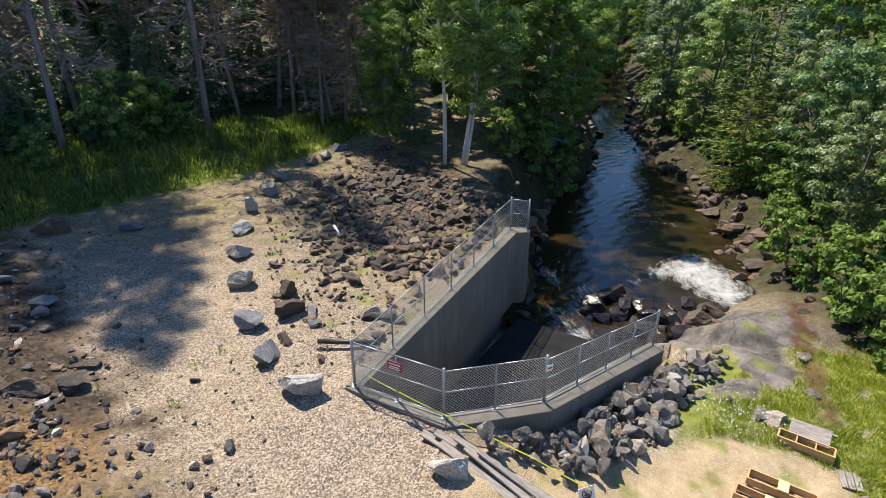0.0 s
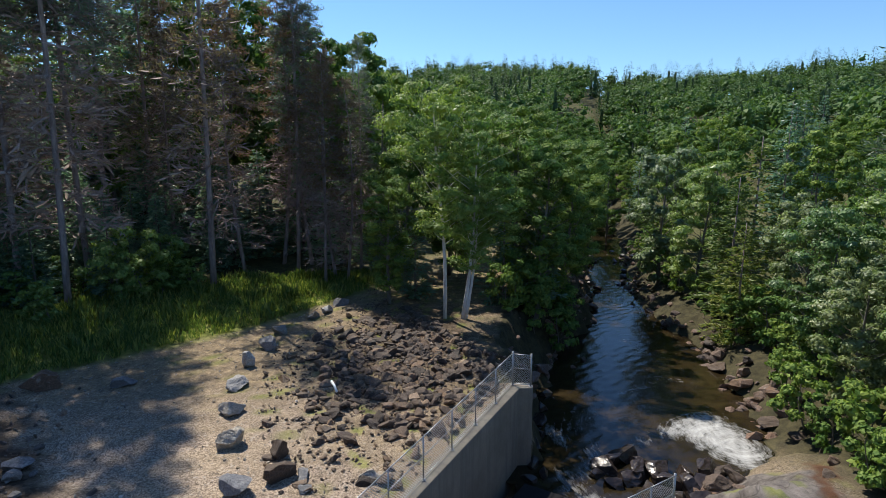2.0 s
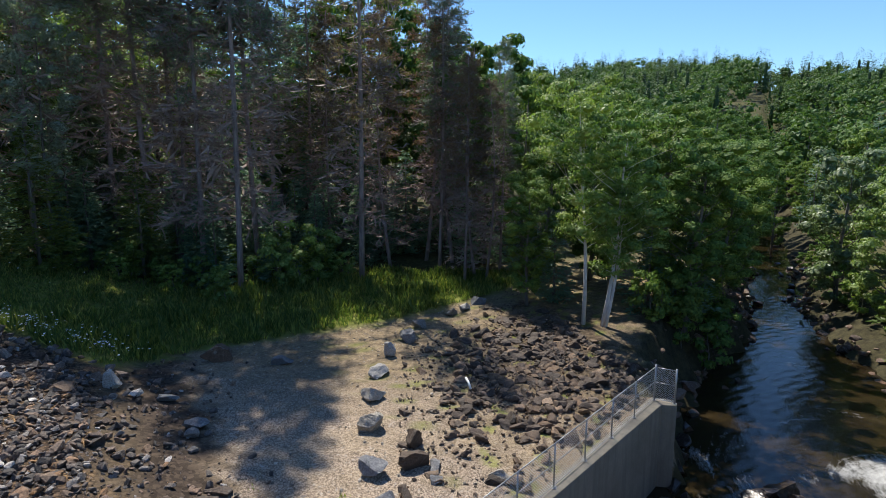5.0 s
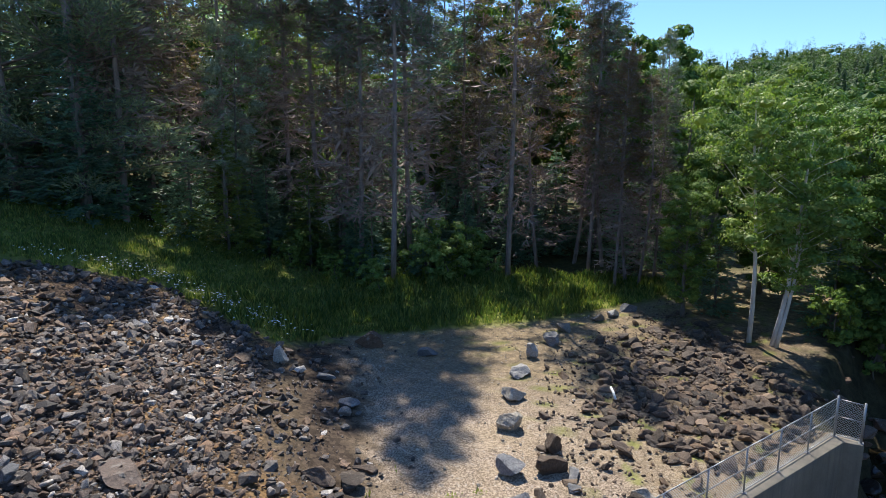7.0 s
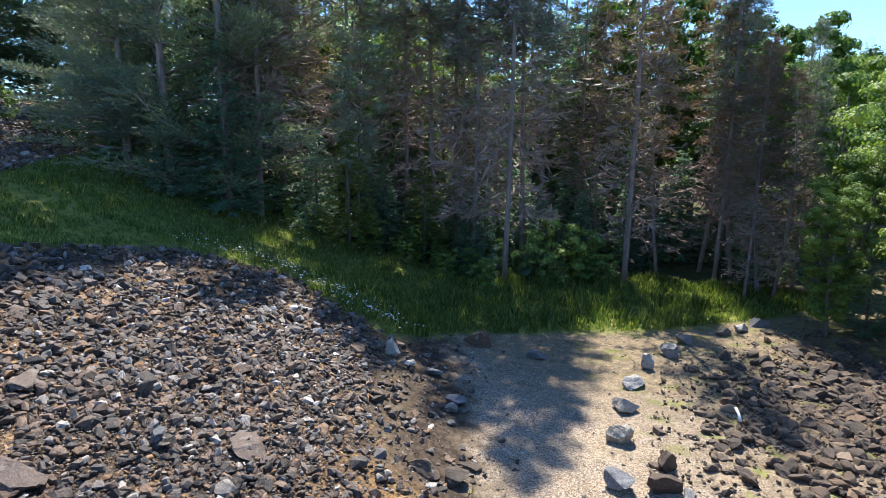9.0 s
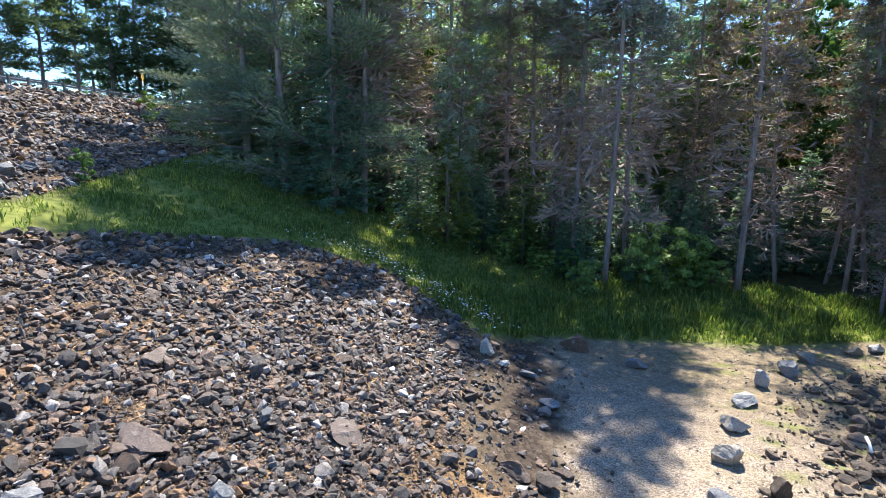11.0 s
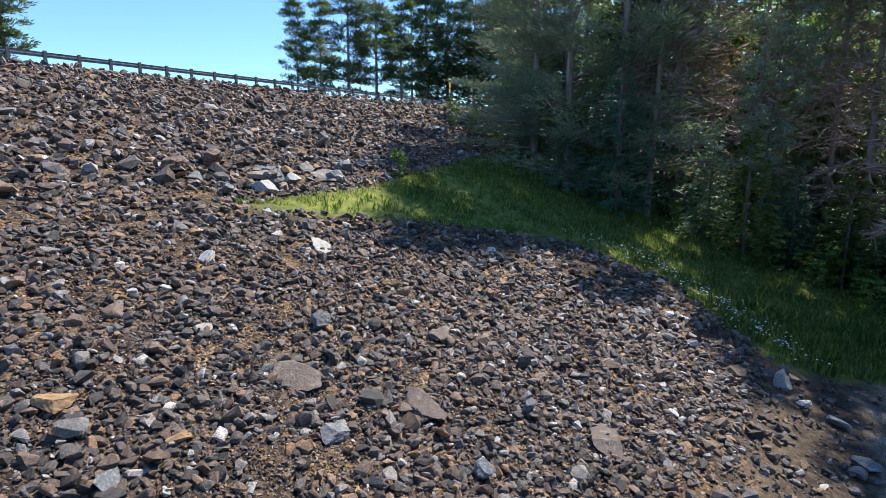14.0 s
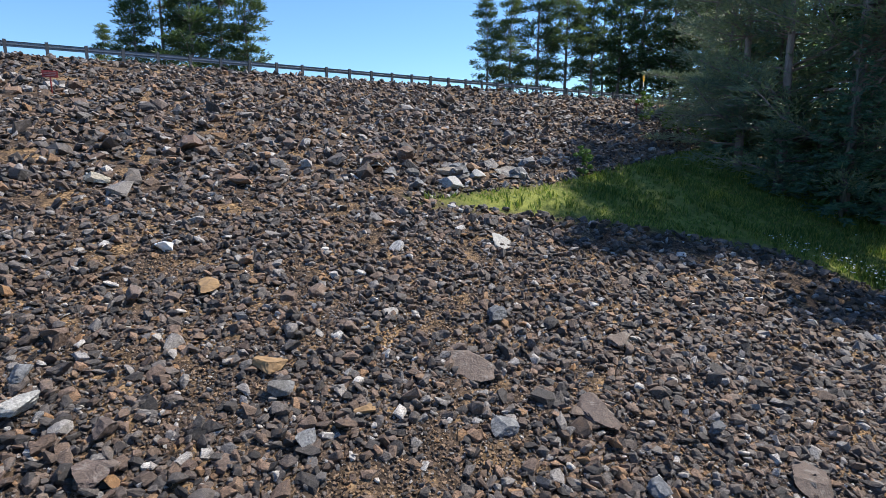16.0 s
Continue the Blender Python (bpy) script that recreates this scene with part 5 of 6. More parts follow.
for key, a, d, sc in (("hemlock0", -61.5, 39.0, 1.05), ("young_hemlock", -50.2, 38.6, 1.0), ("young_hemlock", -42.6, 40.4, 0.95), ("hemlock1", -53.2, 40.5, 0.9), ("hemlock1", -66.5, 40.5, 0.8), ("hemlock1", -46.5, 41.5, 0.8), ("hemlock1", -37.6, 39.0, 0.75), ("hemlock1", -31, 37.5, 0.75), ("hemlock1", -36.5, 38, 0.7), ("hemlock0", -59, 43.5, 1.15),
                      ("hemlock0", -63.5, 44, 1.3), ("hemlock0", -67, 46, 1.35), ("edge_pine", -70.5, 49, 1.15), ("edge_pine", -72.0, 55, 1.1), ("hemlock0", -70, 47, 0.9), ("white_pine0", -65, 52, 1.1), ("white_pine0", -60, 56, 1.1),
                      ("hemlock1", -27, 40, 0.7), ("hemlock1", -10, 41, 0.9), ("hemlock1", -6, 40, 0.8), ("hemlock1", -18, 44, 1.0), ("hemlock0", -22, 46, 0.9), ("inner_bright", -46.5, 57, 1.0), ("inner_bright", -54.0, 56, 1.05), ("inner_bright", -57.5, 52, 1.0), ("inner_bright", -40.5, 50, 0.95), ("inner_bright", -43.8, 56, 1.1), ("hemlock1", -47.8, 42, 0.9),
                      ("pale_tree", -49.1, 41.2, 0.95), ("pale_tree", -36.5, 47.5, 0.85), ("bank_tree1", -45.0, 47, 1.2), ("hemlock0", -14, 45, 0.9), ("hemlock0", -33, 44, 0.7), ("hemlock0", -38.5, 46, 0.7), ("willow", -44, 52, 1.3), ("broadleaf0", -37, 54, 1.1), ("broadleaf0", -30, 52, 1.1), ("broadleaf2", -57, 56, 1.0), ("broadleaf0", -52, 58, 1.2), ("broadleaf2", -24, 54, 1.1)):
    plant(key, *pol(a, d), sc)
for key, a, d, sc in (("inner_broadleaf", -11, 58, 0.95), ("inner_broadleaf", -14, 60, 1.12), ("inner_broadleaf", -17.2, 58, 1.2), ("inner_bright", -20, 58, 1.35), ("inner_broadleaf", -22.6, 56, 1.4),
                      ("inner_hemlock", -26, 60, 1.4), ("inner_hemlock", -29, 62, 1.4), ("inner_hemlock", -32, 64, 1.4), ("inner_broadleaf", -8, 56, 0.85)):
    plant(key, *pol(a, d), sc)
for k in range(42):
    q, e = 56 + 24 * (k % 4) / 4 + tr.uniform(0, 6), -40 + 70 * ((k * 0.618) % 1.0)
    key = "inner_broadleaf" if e > 4 and k % 3 else ("inner_hemlock", "inner_bright")[k % 2]
    plant(key, q * FOREST_N[0] + e * 0.863, q * FOREST_N[1] + e * 0.505, tr.uniform(0.9, 1.3) * (0.8 if e > 8 else 1.0))
for k in range(14):
    e, q = -30 + 33 * k / 14 + tr.uniform(-0.8, 0.8), tr.uniform(40.0, 43.5)
    plant("hemlock1", q * FOREST_N[0] + e * 0.863, q * FOREST_N[1] + e * 0.505, tr.uniform(0.45, 0.75))
for k in range(30):
    e, q = -14 + 24 * k / 30 + tr.uniform(-0.6, 0.6), 40.5 + 5.5 * (k % 3) / 3 + tr.uniform(0, 1.2)
    plant("hemlock1", q * FOREST_N[0] + e * 0.863, q * FOREST_N[1] + e * 0.505, tr.uniform(0.5, 0.95))
for k in range(44):
    e = -40 + 44 * k / 44 + tr.uniform(-0.6, 0.6)
    q = 37.3 + tr.uniform(-0.8, 2.0)
    plant("shrub", q * FOREST_N[0] + e * 0.863, q * FOREST_N[1] + e * 0.505, tr.uniform(0.45, 1.2))
for a, d, sc in ((-28.5, 36.2, 1.6), (-27.0, 36.6, 1.3), (-30.0, 35.8, 1.2), (-35.6, 33.3, 0.8), (-37.0, 33.6, 0.7), (-24.6, 36.6, 0.8)):
    plant("pale_shrub", *pol(a, d), sc)
for a, d, sc in ((-25.5, 37, 1.0), (-40, 36.5, 0.9), (-63, 39.5, 1.0), (-83.0, 31.0, 0.7)):
    plant("shrub", *pol(a, d), sc)
for k in range(46):
    y = 24 + 50 * (k / 46) ** 1.3
    side = 1 if k % 2 else -1
    c, hw = np.interp(y, RIVER[:, 1], RIVER[:, 0]), np.interp(y, RIVER[:, 1], RIVER[:, 2])
    if side > 0 or y > 29:
        plant("shrub", c + side * (hw + tr.uniform(1.0, 3.4)), y, tr.uniform(0.7, 1.5))
plant("white_pine1", 27.5, 34, 0.85)
for x, y, sc in ((21, 72, 0.7), (33, 100, 0.8), (19, 82, 0.8), (30, 112, 0.9), (38, 118, 0.9), (25, 104, 0.8), (27, 82, 0.55)):
    plant("inner_broadleaf", x, y, sc)
# trees between the birches and the stream, and down the left bank
for key, x, y, sc in (("grove1", -2.4, 35.0, 0.9), ("grove1", 1.6, 34.8, 1.05), ("grove0", 4.2, 32.6, 0.84), ("grove1", 5.3, 30.8, 0.90), ("grove1", 7.3, 33.6, 0.80), ("grove1", 8.3, 37.5, 0.85), ("grove1", 9.4, 41.5, 0.85),
                      ("grove1", 10.6, 46.0, 0.85), ("grove1", 12.0, 50.5, 0.85), ("grove1", 13.4, 56.0, 0.9), ("grove1", 14.8, 61.0, 0.9), ("grove1", 16.8, 68.0, 0.9), ("grove0", 0.4, 38, 0.98), ("grove0", 5.0, 39, 0.92), ("grove0", 1.5, 45, 1.0), ("broadleaf0", -4.5, 42, 1.1), ("broadleaf2", -8, 50, 1.2),
                      ("grove1", -3.0, 30.8, 0.62), ("hemlock1", -1.6, 32.0, 0.6), ("hemlock1", 3.4, 31.0, 0.7), ("hemlock1", 5.4, 31.8, 0.75), ("shrub", 5.0, 29.6, 1.2), ("shrub", 6.3, 30.6, 1.3), ("shrub", 3.6, 29.0, 1.0), ("shrub", 7.4, 32.6, 1.2),
                      ("broadleaf1", 13, 62, 0.9), ("broadleaf2", 15, 75, 0.8), ("broadleaf0", 5, 56, 1.0), ("broadleaf0", -12, 47, 1.35), ("broadleaf2", 9, 66, 0.8)):
    plant(key, x, y, sc)
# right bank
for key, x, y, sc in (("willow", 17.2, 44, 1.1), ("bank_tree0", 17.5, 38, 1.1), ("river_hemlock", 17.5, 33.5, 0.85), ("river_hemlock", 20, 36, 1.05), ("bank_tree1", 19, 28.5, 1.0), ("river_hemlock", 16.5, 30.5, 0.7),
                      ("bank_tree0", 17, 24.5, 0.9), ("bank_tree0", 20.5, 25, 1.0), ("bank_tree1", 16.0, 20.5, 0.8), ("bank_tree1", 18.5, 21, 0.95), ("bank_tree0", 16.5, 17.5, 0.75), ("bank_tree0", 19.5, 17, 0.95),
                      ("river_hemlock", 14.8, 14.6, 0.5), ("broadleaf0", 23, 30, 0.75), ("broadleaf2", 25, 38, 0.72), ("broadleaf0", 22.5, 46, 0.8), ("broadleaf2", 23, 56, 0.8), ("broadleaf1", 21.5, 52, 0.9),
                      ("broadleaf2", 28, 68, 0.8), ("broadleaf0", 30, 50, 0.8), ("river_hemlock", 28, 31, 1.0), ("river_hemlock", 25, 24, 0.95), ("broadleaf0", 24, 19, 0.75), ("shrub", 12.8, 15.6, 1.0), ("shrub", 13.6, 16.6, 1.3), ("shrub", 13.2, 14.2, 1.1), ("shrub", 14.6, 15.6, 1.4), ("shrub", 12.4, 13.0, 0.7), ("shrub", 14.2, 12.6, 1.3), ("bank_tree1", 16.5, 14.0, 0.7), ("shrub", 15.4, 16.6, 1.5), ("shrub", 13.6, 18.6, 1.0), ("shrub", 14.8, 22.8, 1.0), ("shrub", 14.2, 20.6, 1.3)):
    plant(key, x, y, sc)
for k in range(38):
    x, y = tr.uniform(26, 80), tr.uniform(22, 95)
    up = np.interp(math.degrees(math.atan2(x, y)), (15, 18, 21, 26, 40), (-0.10, -0.03, 0.02, 0.064, 0.06))
    room = (EYE + up * math.hypot(x, y) - ground_at(x, y)) / 17
    plant(("inner_broadleaf", "inner_broadleaf", "inner_hemlock")[k % 3], x, y, min(tr.uniform(0.5, 0.75), max(0.22, room)))
for k in range(12):
    e, q = -50 + 44 * k / 12 + tr.uniform(-0.8, 0.8), 74 + 10 * ((k * 0.382) % 1.0)
    plant("inner_bright", q * FOREST_N[0] + e * 0.863, q * FOREST_N[1] + e * 0.505, tr.uniform(1.2, 1.5))
# pines beyond the road on the dam
for a, d, sc in ((-92.5, 78, 0.80), (-90.2, 80, 0.85), (-87.6, 76, 1.0), (-85.0, 80, 1.0), (-82.5, 82, 0.95), (-80.2, 86, 1.05), (-75.4, 86, 1.1), (-73, 84, 1.1), (-70, 70, 1.1), (-78, 90, 1.2), (-74, 92, 1.2),
                 (-124, 72, 0.8), (-122, 76, 1.05), (-119.5, 72, 1.05), (-117, 75, 1.0), (-115, 72, 0.9), (-126.5, 82, 0.55)):
    x, y = pol(a, d)
    plant("white_pine%d" % (sc < 1.0), x, y, sc, None, CREST_Z - 0.5)


for a, d in ((-79, 92), (-76, 95), (-73, 90), (-70.5, 84), (-81.5, 98), (-68, 78)):
    plant("inner_hemlock", *pol(a, d), 1.15, None, CREST_Z - 0.5)


# far woods
def far_woods(name, label, count, where, rng, mat, lo, hi, cards, size, pointed):
    g = Geo()
    X, Y = where(rng, count)
    for x, y, z in zip(X, Y, height(X, Y)):
        h = rng.uniform(lo, hi)
        rad = h * (rng.uniform(0.15, 0.24) if pointed else rng.uniform(0.22, 0.34))
        d = rng.normal(size=(cards, 3))
        d /= np.linalg.norm(d, axis=1)[:, None]
        if pointed:
            f = rng.uniform(0, 1, cards) ** 0.85
            out = rad * (1.08 - f) ** 0.8 * rng.uniform(0.3, 1.0, cards)
            w = rng.uniform(0, 6.283, cards)
            P = np.stack([np.cos(w) * out, np.sin(w) * out, h * (0.18 + 0.85 * f) + 0.12 * out], 1)
            face = np.stack([np.cos(w) * 0.5, np.sin(w) * 0.5, np.ones(cards)], 1)
            D = np.stack([np.cos(w), np.sin(w), np.full(cards, 0.25)], 1)
        else:
            lump = rng.normal(0, 0.55, (7, 3)) * (rad, rad, h * 0.2) + (0, 0, h * 0.62)
            which = rng.integers(0, 7, cards)
            P = lump[which] + np.where(d[:, 2:] < -0.2, -1, 1) * d * rad * rng.uniform(0.45, 0.72, (cards, 1))
            face, D = d + (0, 0, 0.4), np.cross(d, rng.normal(size=(cards, 3)))
        if pointed:
            for low in (0.2, 0.36, 0.52, 0.66):
                wide = rad * 0.42 * (1.05 - low)
                g.core((x, y, z + h * low), wide, rng, h * 0.12 / wide)
        else:
            for c in lump:
                g.core(c + (x, y, z), rad * 0.30, rng, 0.8)
        card = size * (1.32 - f) if pointed else size
        g.leaves(P + (x, y, z), D, card, card * (0.5 if pointed else 0.8), rng, face, 0.15)
    ob = new(name, g.mesh(name, M[mat]))
    return tagged(ob, label, "woods", kind="stuff")


fw = np.random.default_rng(33)


def sector(a0, a1, d0, d1):
    def pick(rng, n):
        a, d = np.radians(rng.uniform(a0, a1, n)), np.sqrt(rng.uniform(d0 ** 2, d1 ** 2, n))
        return d * np.sin(a), d * np.cos(a)
    return pick


far_woods("distant_woods", "distant wooded hillside of mixed green trees", 760, sector(-12, 58, 90, 330), fw, "farleaf", 9, 14, 180, 0.78, False)
far_woods("distant_pine_woods", "distant dark pines scattered over the wooded hillside", 300, sector(-14, 58, 100, 330), fw, "farneedle", 11, 17, 210, 1.0, True)
far_woods("ridge_pine_woods", "row of dark pines standing along the wooded ridge", 110, sector(-14, 58, 275, 335), fw, "farneedle", 11, 18, 190, 1.3, True)


# ---- guard rail, signs and road on the dam ----
def dam_point(s, a, z):
    return np.array((s * DAM_N[0] + a * DAM_U[0], s * DAM_N[1] + a * DAM_U[1], z))


RAIL_S = -40.2
rail = thing("guard_rail", pose(0, 0, 0), "weathered steel guard rail on dark posts along the road", "guard rail")
rail_a = np.arange(-24, 48) * 1.905 + 0.337
turn = math.degrees(math.atan2(DAM_U[1], DAM_U[0]))
g = Geo()
g.box((0.16, 0.18, 1.2), pose(0, 0, 0.22))
post_mesh = g.mesh("post", M["post"])
for a in rail_a:
    p = part("post", post_mesh, None, rail)
    p.matrix_local = pose(*dam_point(RAIL_S, a, CREST_Z), 0, 0, turn)
prof = np.array([(0.0, -0.155), (0.06, -0.12), (0.06, -0.07), (0.0, -0.03), (0.0, 0.03), (0.06, 0.07), (0.06, 0.12), (0.0, 0.155)])
for j in range(0, len(rail_a) - 2, 2):
    g = Geo()
    V, T = [], []
    for a in (rail_a[j] - 0.03, rail_a[j + 2] + 0.03):
        for o, z in prof:
            V.append(dam_point(RAIL_S - 0.12 - o, a, CREST_Z + 0.60 + z))
    n = len(prof)
    for i in range(n - 1):
        T += [(i, i + 1, n + i + 1), (i, n + i + 1, n + i)]
    g.add(V, T)
    part("beam", g, M["rail"], rail)
road = new("road", prism([tuple(dam_point(s, a, 0)[:2]) for s, a in ((-42, -60), (-49, -60), (-49, 95), (-42, 95))], CREST_Z - 0.2, CREST_Z + 0.03, M["asphalt"]))
tagged(road, "grey asphalt road along the top of the dam", "road", kind="structure")


# ---- grass and flowers ----
def grass_field(name, label, X, Y, tall, rng, blades=5, mat="grass", width=0.021):
    g = Geo()
    n = len(X)
    P = np.repeat(np.stack([X, Y, height(X, Y)], 1), blades, 0) + rng.normal(0, 0.07, (n * blades, 3)) * (1, 1, 0)
    D = rng.normal(0, 0.32, (n * blades, 3)) * (1, 1, 0) + (0, 0, 1)
    g.leaves(P, D, np.repeat(tall, blades), width * 2, rng)
    ob = new(name, g.mesh(name, M[mat]))
    return tagged(ob, label, "grass", kind="stuff")


gr = np.random.default_rng(44)
X, Y = gr.uniform(-46, -2, 36000), gr.uniform(-5, 40, 36000)
ed, _ = edge_distance(GRASS, X, Y, True)
ok = inside(GRASS, X, Y) & (X * FOREST_N[0] + Y * FOREST_N[1] < 38.5)
path = (X < -23) & (np.abs((X + 29) * 0.5 + (Y - 8) * -0.86 + 1.0) < 0.9)
ok &= ~path | (gr.uniform(size=len(X)) < 0.35)
ok &= (gr.uniform(size=len(X)) < 0.35) | (Y - 0.2 * X > 8.5)
X, Y = X[ok], Y[ok]
low = np.where(X < -22, 0.55, 1.0)
grass_field("meadow_grass", "tall green and yellowing grass along the verge", X, Y, low * (0.22 + 0.5 * np.clip(0.5 + 0.6 * wobble(X, Y, 5.0), 0, 1) * gr.uniform(0.5, 1.2, len(X))), gr)
X, Y = gr.uniform(4.2, 14, 16000), gr.uniform(7.6, 15.5, 16000)
b, side = river_side(X, Y)
ok = (gr.uniform(size=len(X)) < bank_cover(X, Y)[2]) & (b > 0.6) & ~inside(SAND, X, Y) & (Y > 1.6 * (X - 13))
ok &= (X - 2.4) * 0.73 - (Y - 9.6) * 0.68 > 2.2
X, Y = X[ok], Y[ok]
grass_field("bank_grass", "short bright green grass on the low river bank", X, Y, 0.04 + 0.12 * gr.uniform(size=len(X)) * np.clip(0.7 + 0.6 * wobble(X, Y, 1.3, 2.0), 0.2, 1.3), gr, 5, "lawn", 0.011)
X, Y = np.concatenate([gr.uniform(-8, 0, 3000), gr.normal(-2.55, 0.50, 1200)]), np.concatenate([gr.uniform(5, 12, 3000), gr.normal(7.62, 0.24, 1200)])
ok = ((wobble(X, Y, 1.7, 5.0) > 0.80) | (oval(X, Y, -2.55, 7.6, 1.0, 0.5) > 0.4 * gr.uniform(size=4200))) & ((X + 1.9) * 0.893 - (Y - 10.6) * 0.45 < -0.2)
grass_field("pad_grass", "sparse weeds growing through the gravel", X[ok], Y[ok], 0.06 + 0.09 * gr.uniform(size=ok.sum()), gr, 5, "lawn", 0.011)


def flowers(name, label, X, Y, tall, rng, size=0.05):
    g = Geo()
    Z = height(X, Y)
    for x, y, z, h in zip(X, Y, Z, tall):
        a = rng.uniform(0, 6.283, 5)
        ring = np.stack([x + size * np.cos(np.sort(a)), y + size * np.sin(np.sort(a)), np.full(5, z + h)], 1) + rng.normal(0, size * 0.25, (5, 3))
        g.add(np.vstack([ring, [(x, y, z + h + size * 0.3)]]), [(i, (i + 1) % 5, 5) for i in range(5)])
    ob = new(name, g.mesh(name, M["daisy"]))
    return tagged(ob, label, "flowers", kind="stuff")


line = np.array([(-26.5, 12.0), (-24.8, 15.6), (-20.5, 16.6), (-17.2, 17.2)])
u = gr.uniform(0, 3, 330)
X = np.interp(u, range(4), line[:, 0]) + gr.normal(0, 0.6, 330)
Y = np.interp(u, range(4), line[:, 1]) + gr.normal(0, 0.6, 330)
flowers("verge_daisies", "white daisies flowering along the grass verge", X, Y, gr.uniform(0.3, 0.6, 330), gr, 0.045)
X, Y = gr.normal(-36, 4, 160), gr.normal(23, 2.5, 160)
flowers("meadow_daisies", "scattered white daisies in the forest-edge grass", X, Y, gr.uniform(0.5, 0.9, 160), gr, 0.06)
X, Y = gr.normal(7.05, 0.5, 300), gr.normal(10.7, 0.7, 300)
flowers("bank_daisies", "thick patch of white daisies beside the stone heap", X, Y, gr.uniform(0.12, 0.36, 300), gr, 0.016)

# ---- stream rocks ----
sr = np.random.default_rng(71)
for x, y, size in ((5.9, 18.9, 1.0), (6.8, 19.7, 1.2), (7.0, 18.4, 1.2), (6.0, 17.8, 0.9), (7.6, 18.5, 1.2), (6.4, 18.2, 1.1), (6.3, 19.4, 1.0), (7.3, 19.2, 1.1), (5.5, 18.5, 0.7), (7.9, 17.8, 1.2),
                   (3.4, 19.4, 0.9), (3.5, 20.4, 1.0), (3.9, 21.3, 0.8), (4.1, 22.6, 0.9), (3.6, 18.6, 0.7), (3.0, 18.2, 0.6), (4.4, 23.8, 0.8), (4.9, 25.2, 0.7), (8.4, 17.2, 1.3),
                   # Mostly bank rocks in shade, which their black colour stands for
                   (7.0, 15.4, 1.0), (7.5, 16.1, 1.2), (7.2, 16.9, 1.1), (8.0, 16.4, 1.2), (8.9, 17.8, 1.3), (9.4, 18.5, 1.2), (6.6, 16.6, 0.9), (6.9, 17.4, 0.9), (8.6, 18.3, 1.0)):
    single_rock(x, y, size, sr.uniform(0, 360), int(sr.integers(0, 20)), 0.8, "wetshaderock", "black rock at the stream, its dark tone part wet, part painted shade", "rocks in the stream", -3.1 if y > 17.2 else max(-3.1, ground_at(x, y) - 0.1), 0, "stream_rock")
for x, y, size in ((9.9, 18.6, 1.2), (9.0, 17.2, 1.2), (10.2, 17.9, 0.9), (13.6, 20.2, 0.8), (13.7, 22.0, 0.9), (14.1, 24.0, 1.0), (14.2, 25.6, 1.0), (14.5, 28.4, 1.2), (15.6, 31.6, 1.4), (13.6, 18.6, 0.7),
                   (12.9, 17.2, 0.7), (14.6, 35.5, 1.0), (7.8, 29.6, 0.6), (7.0, 28.6, 0.5), (15.3, 27.0, 0.9), (12.2, 16.4, 0.5)):
    single_rock(x, y, size, sr.uniform(0, 360), int(sr.integers(0, 20)), 0.6, "darkrock", "brown-grey rock on the stream bank", "rocks along the stream", max(ground_at(x, y), -3.1), 0, "bank_rock")
u = sr.uniform(0, 1, 620)
Y = 17.0 + 50 * u ** 1.5
sd = sr.choice([-1, 1], 620)
X = np.interp(Y, RIVER[:, 1], RIVER[:, 0]) + sd * (np.interp(Y, RIVER[:, 1], RIVER[:, 2]) + sr.normal(0.5, 0.7, 620))
ok = (sd > 0) | (Y > 23)
shore = thing("shore_stones", pose(0, 0, 0), "reddish-brown wet stones lining both stream banks", "stones", kind="stuff")
part("stones", rock_field(X[ok], Y[ok], 0.2 + 0.8 * sr.uniform(size=ok.sum()) ** 2, sr, 0.4, 0.1), M["redrock"], shore)["kind"] = "stuff"
mid = sr.uniform(36, 80, 60)
shoal = thing("shoal_stones", pose(0, 0, 0), "dark stones breaking the surface of the shallow stream", "stones", kind="stuff")
X = np.interp(mid, RIVER[:, 1], RIVER[:, 0]) + sr.normal(0, 1.0, 60)
g = rock_field(X, mid, 0.5 + 0.5 * sr.uniform(size=60), sr, 0.3, 0.0)
g.V = [v + np.array((0, 0, 0.55)) for v in g.V]
part("stones", g, M["wetshaderock"], shoal)["kind"] = "stuff"

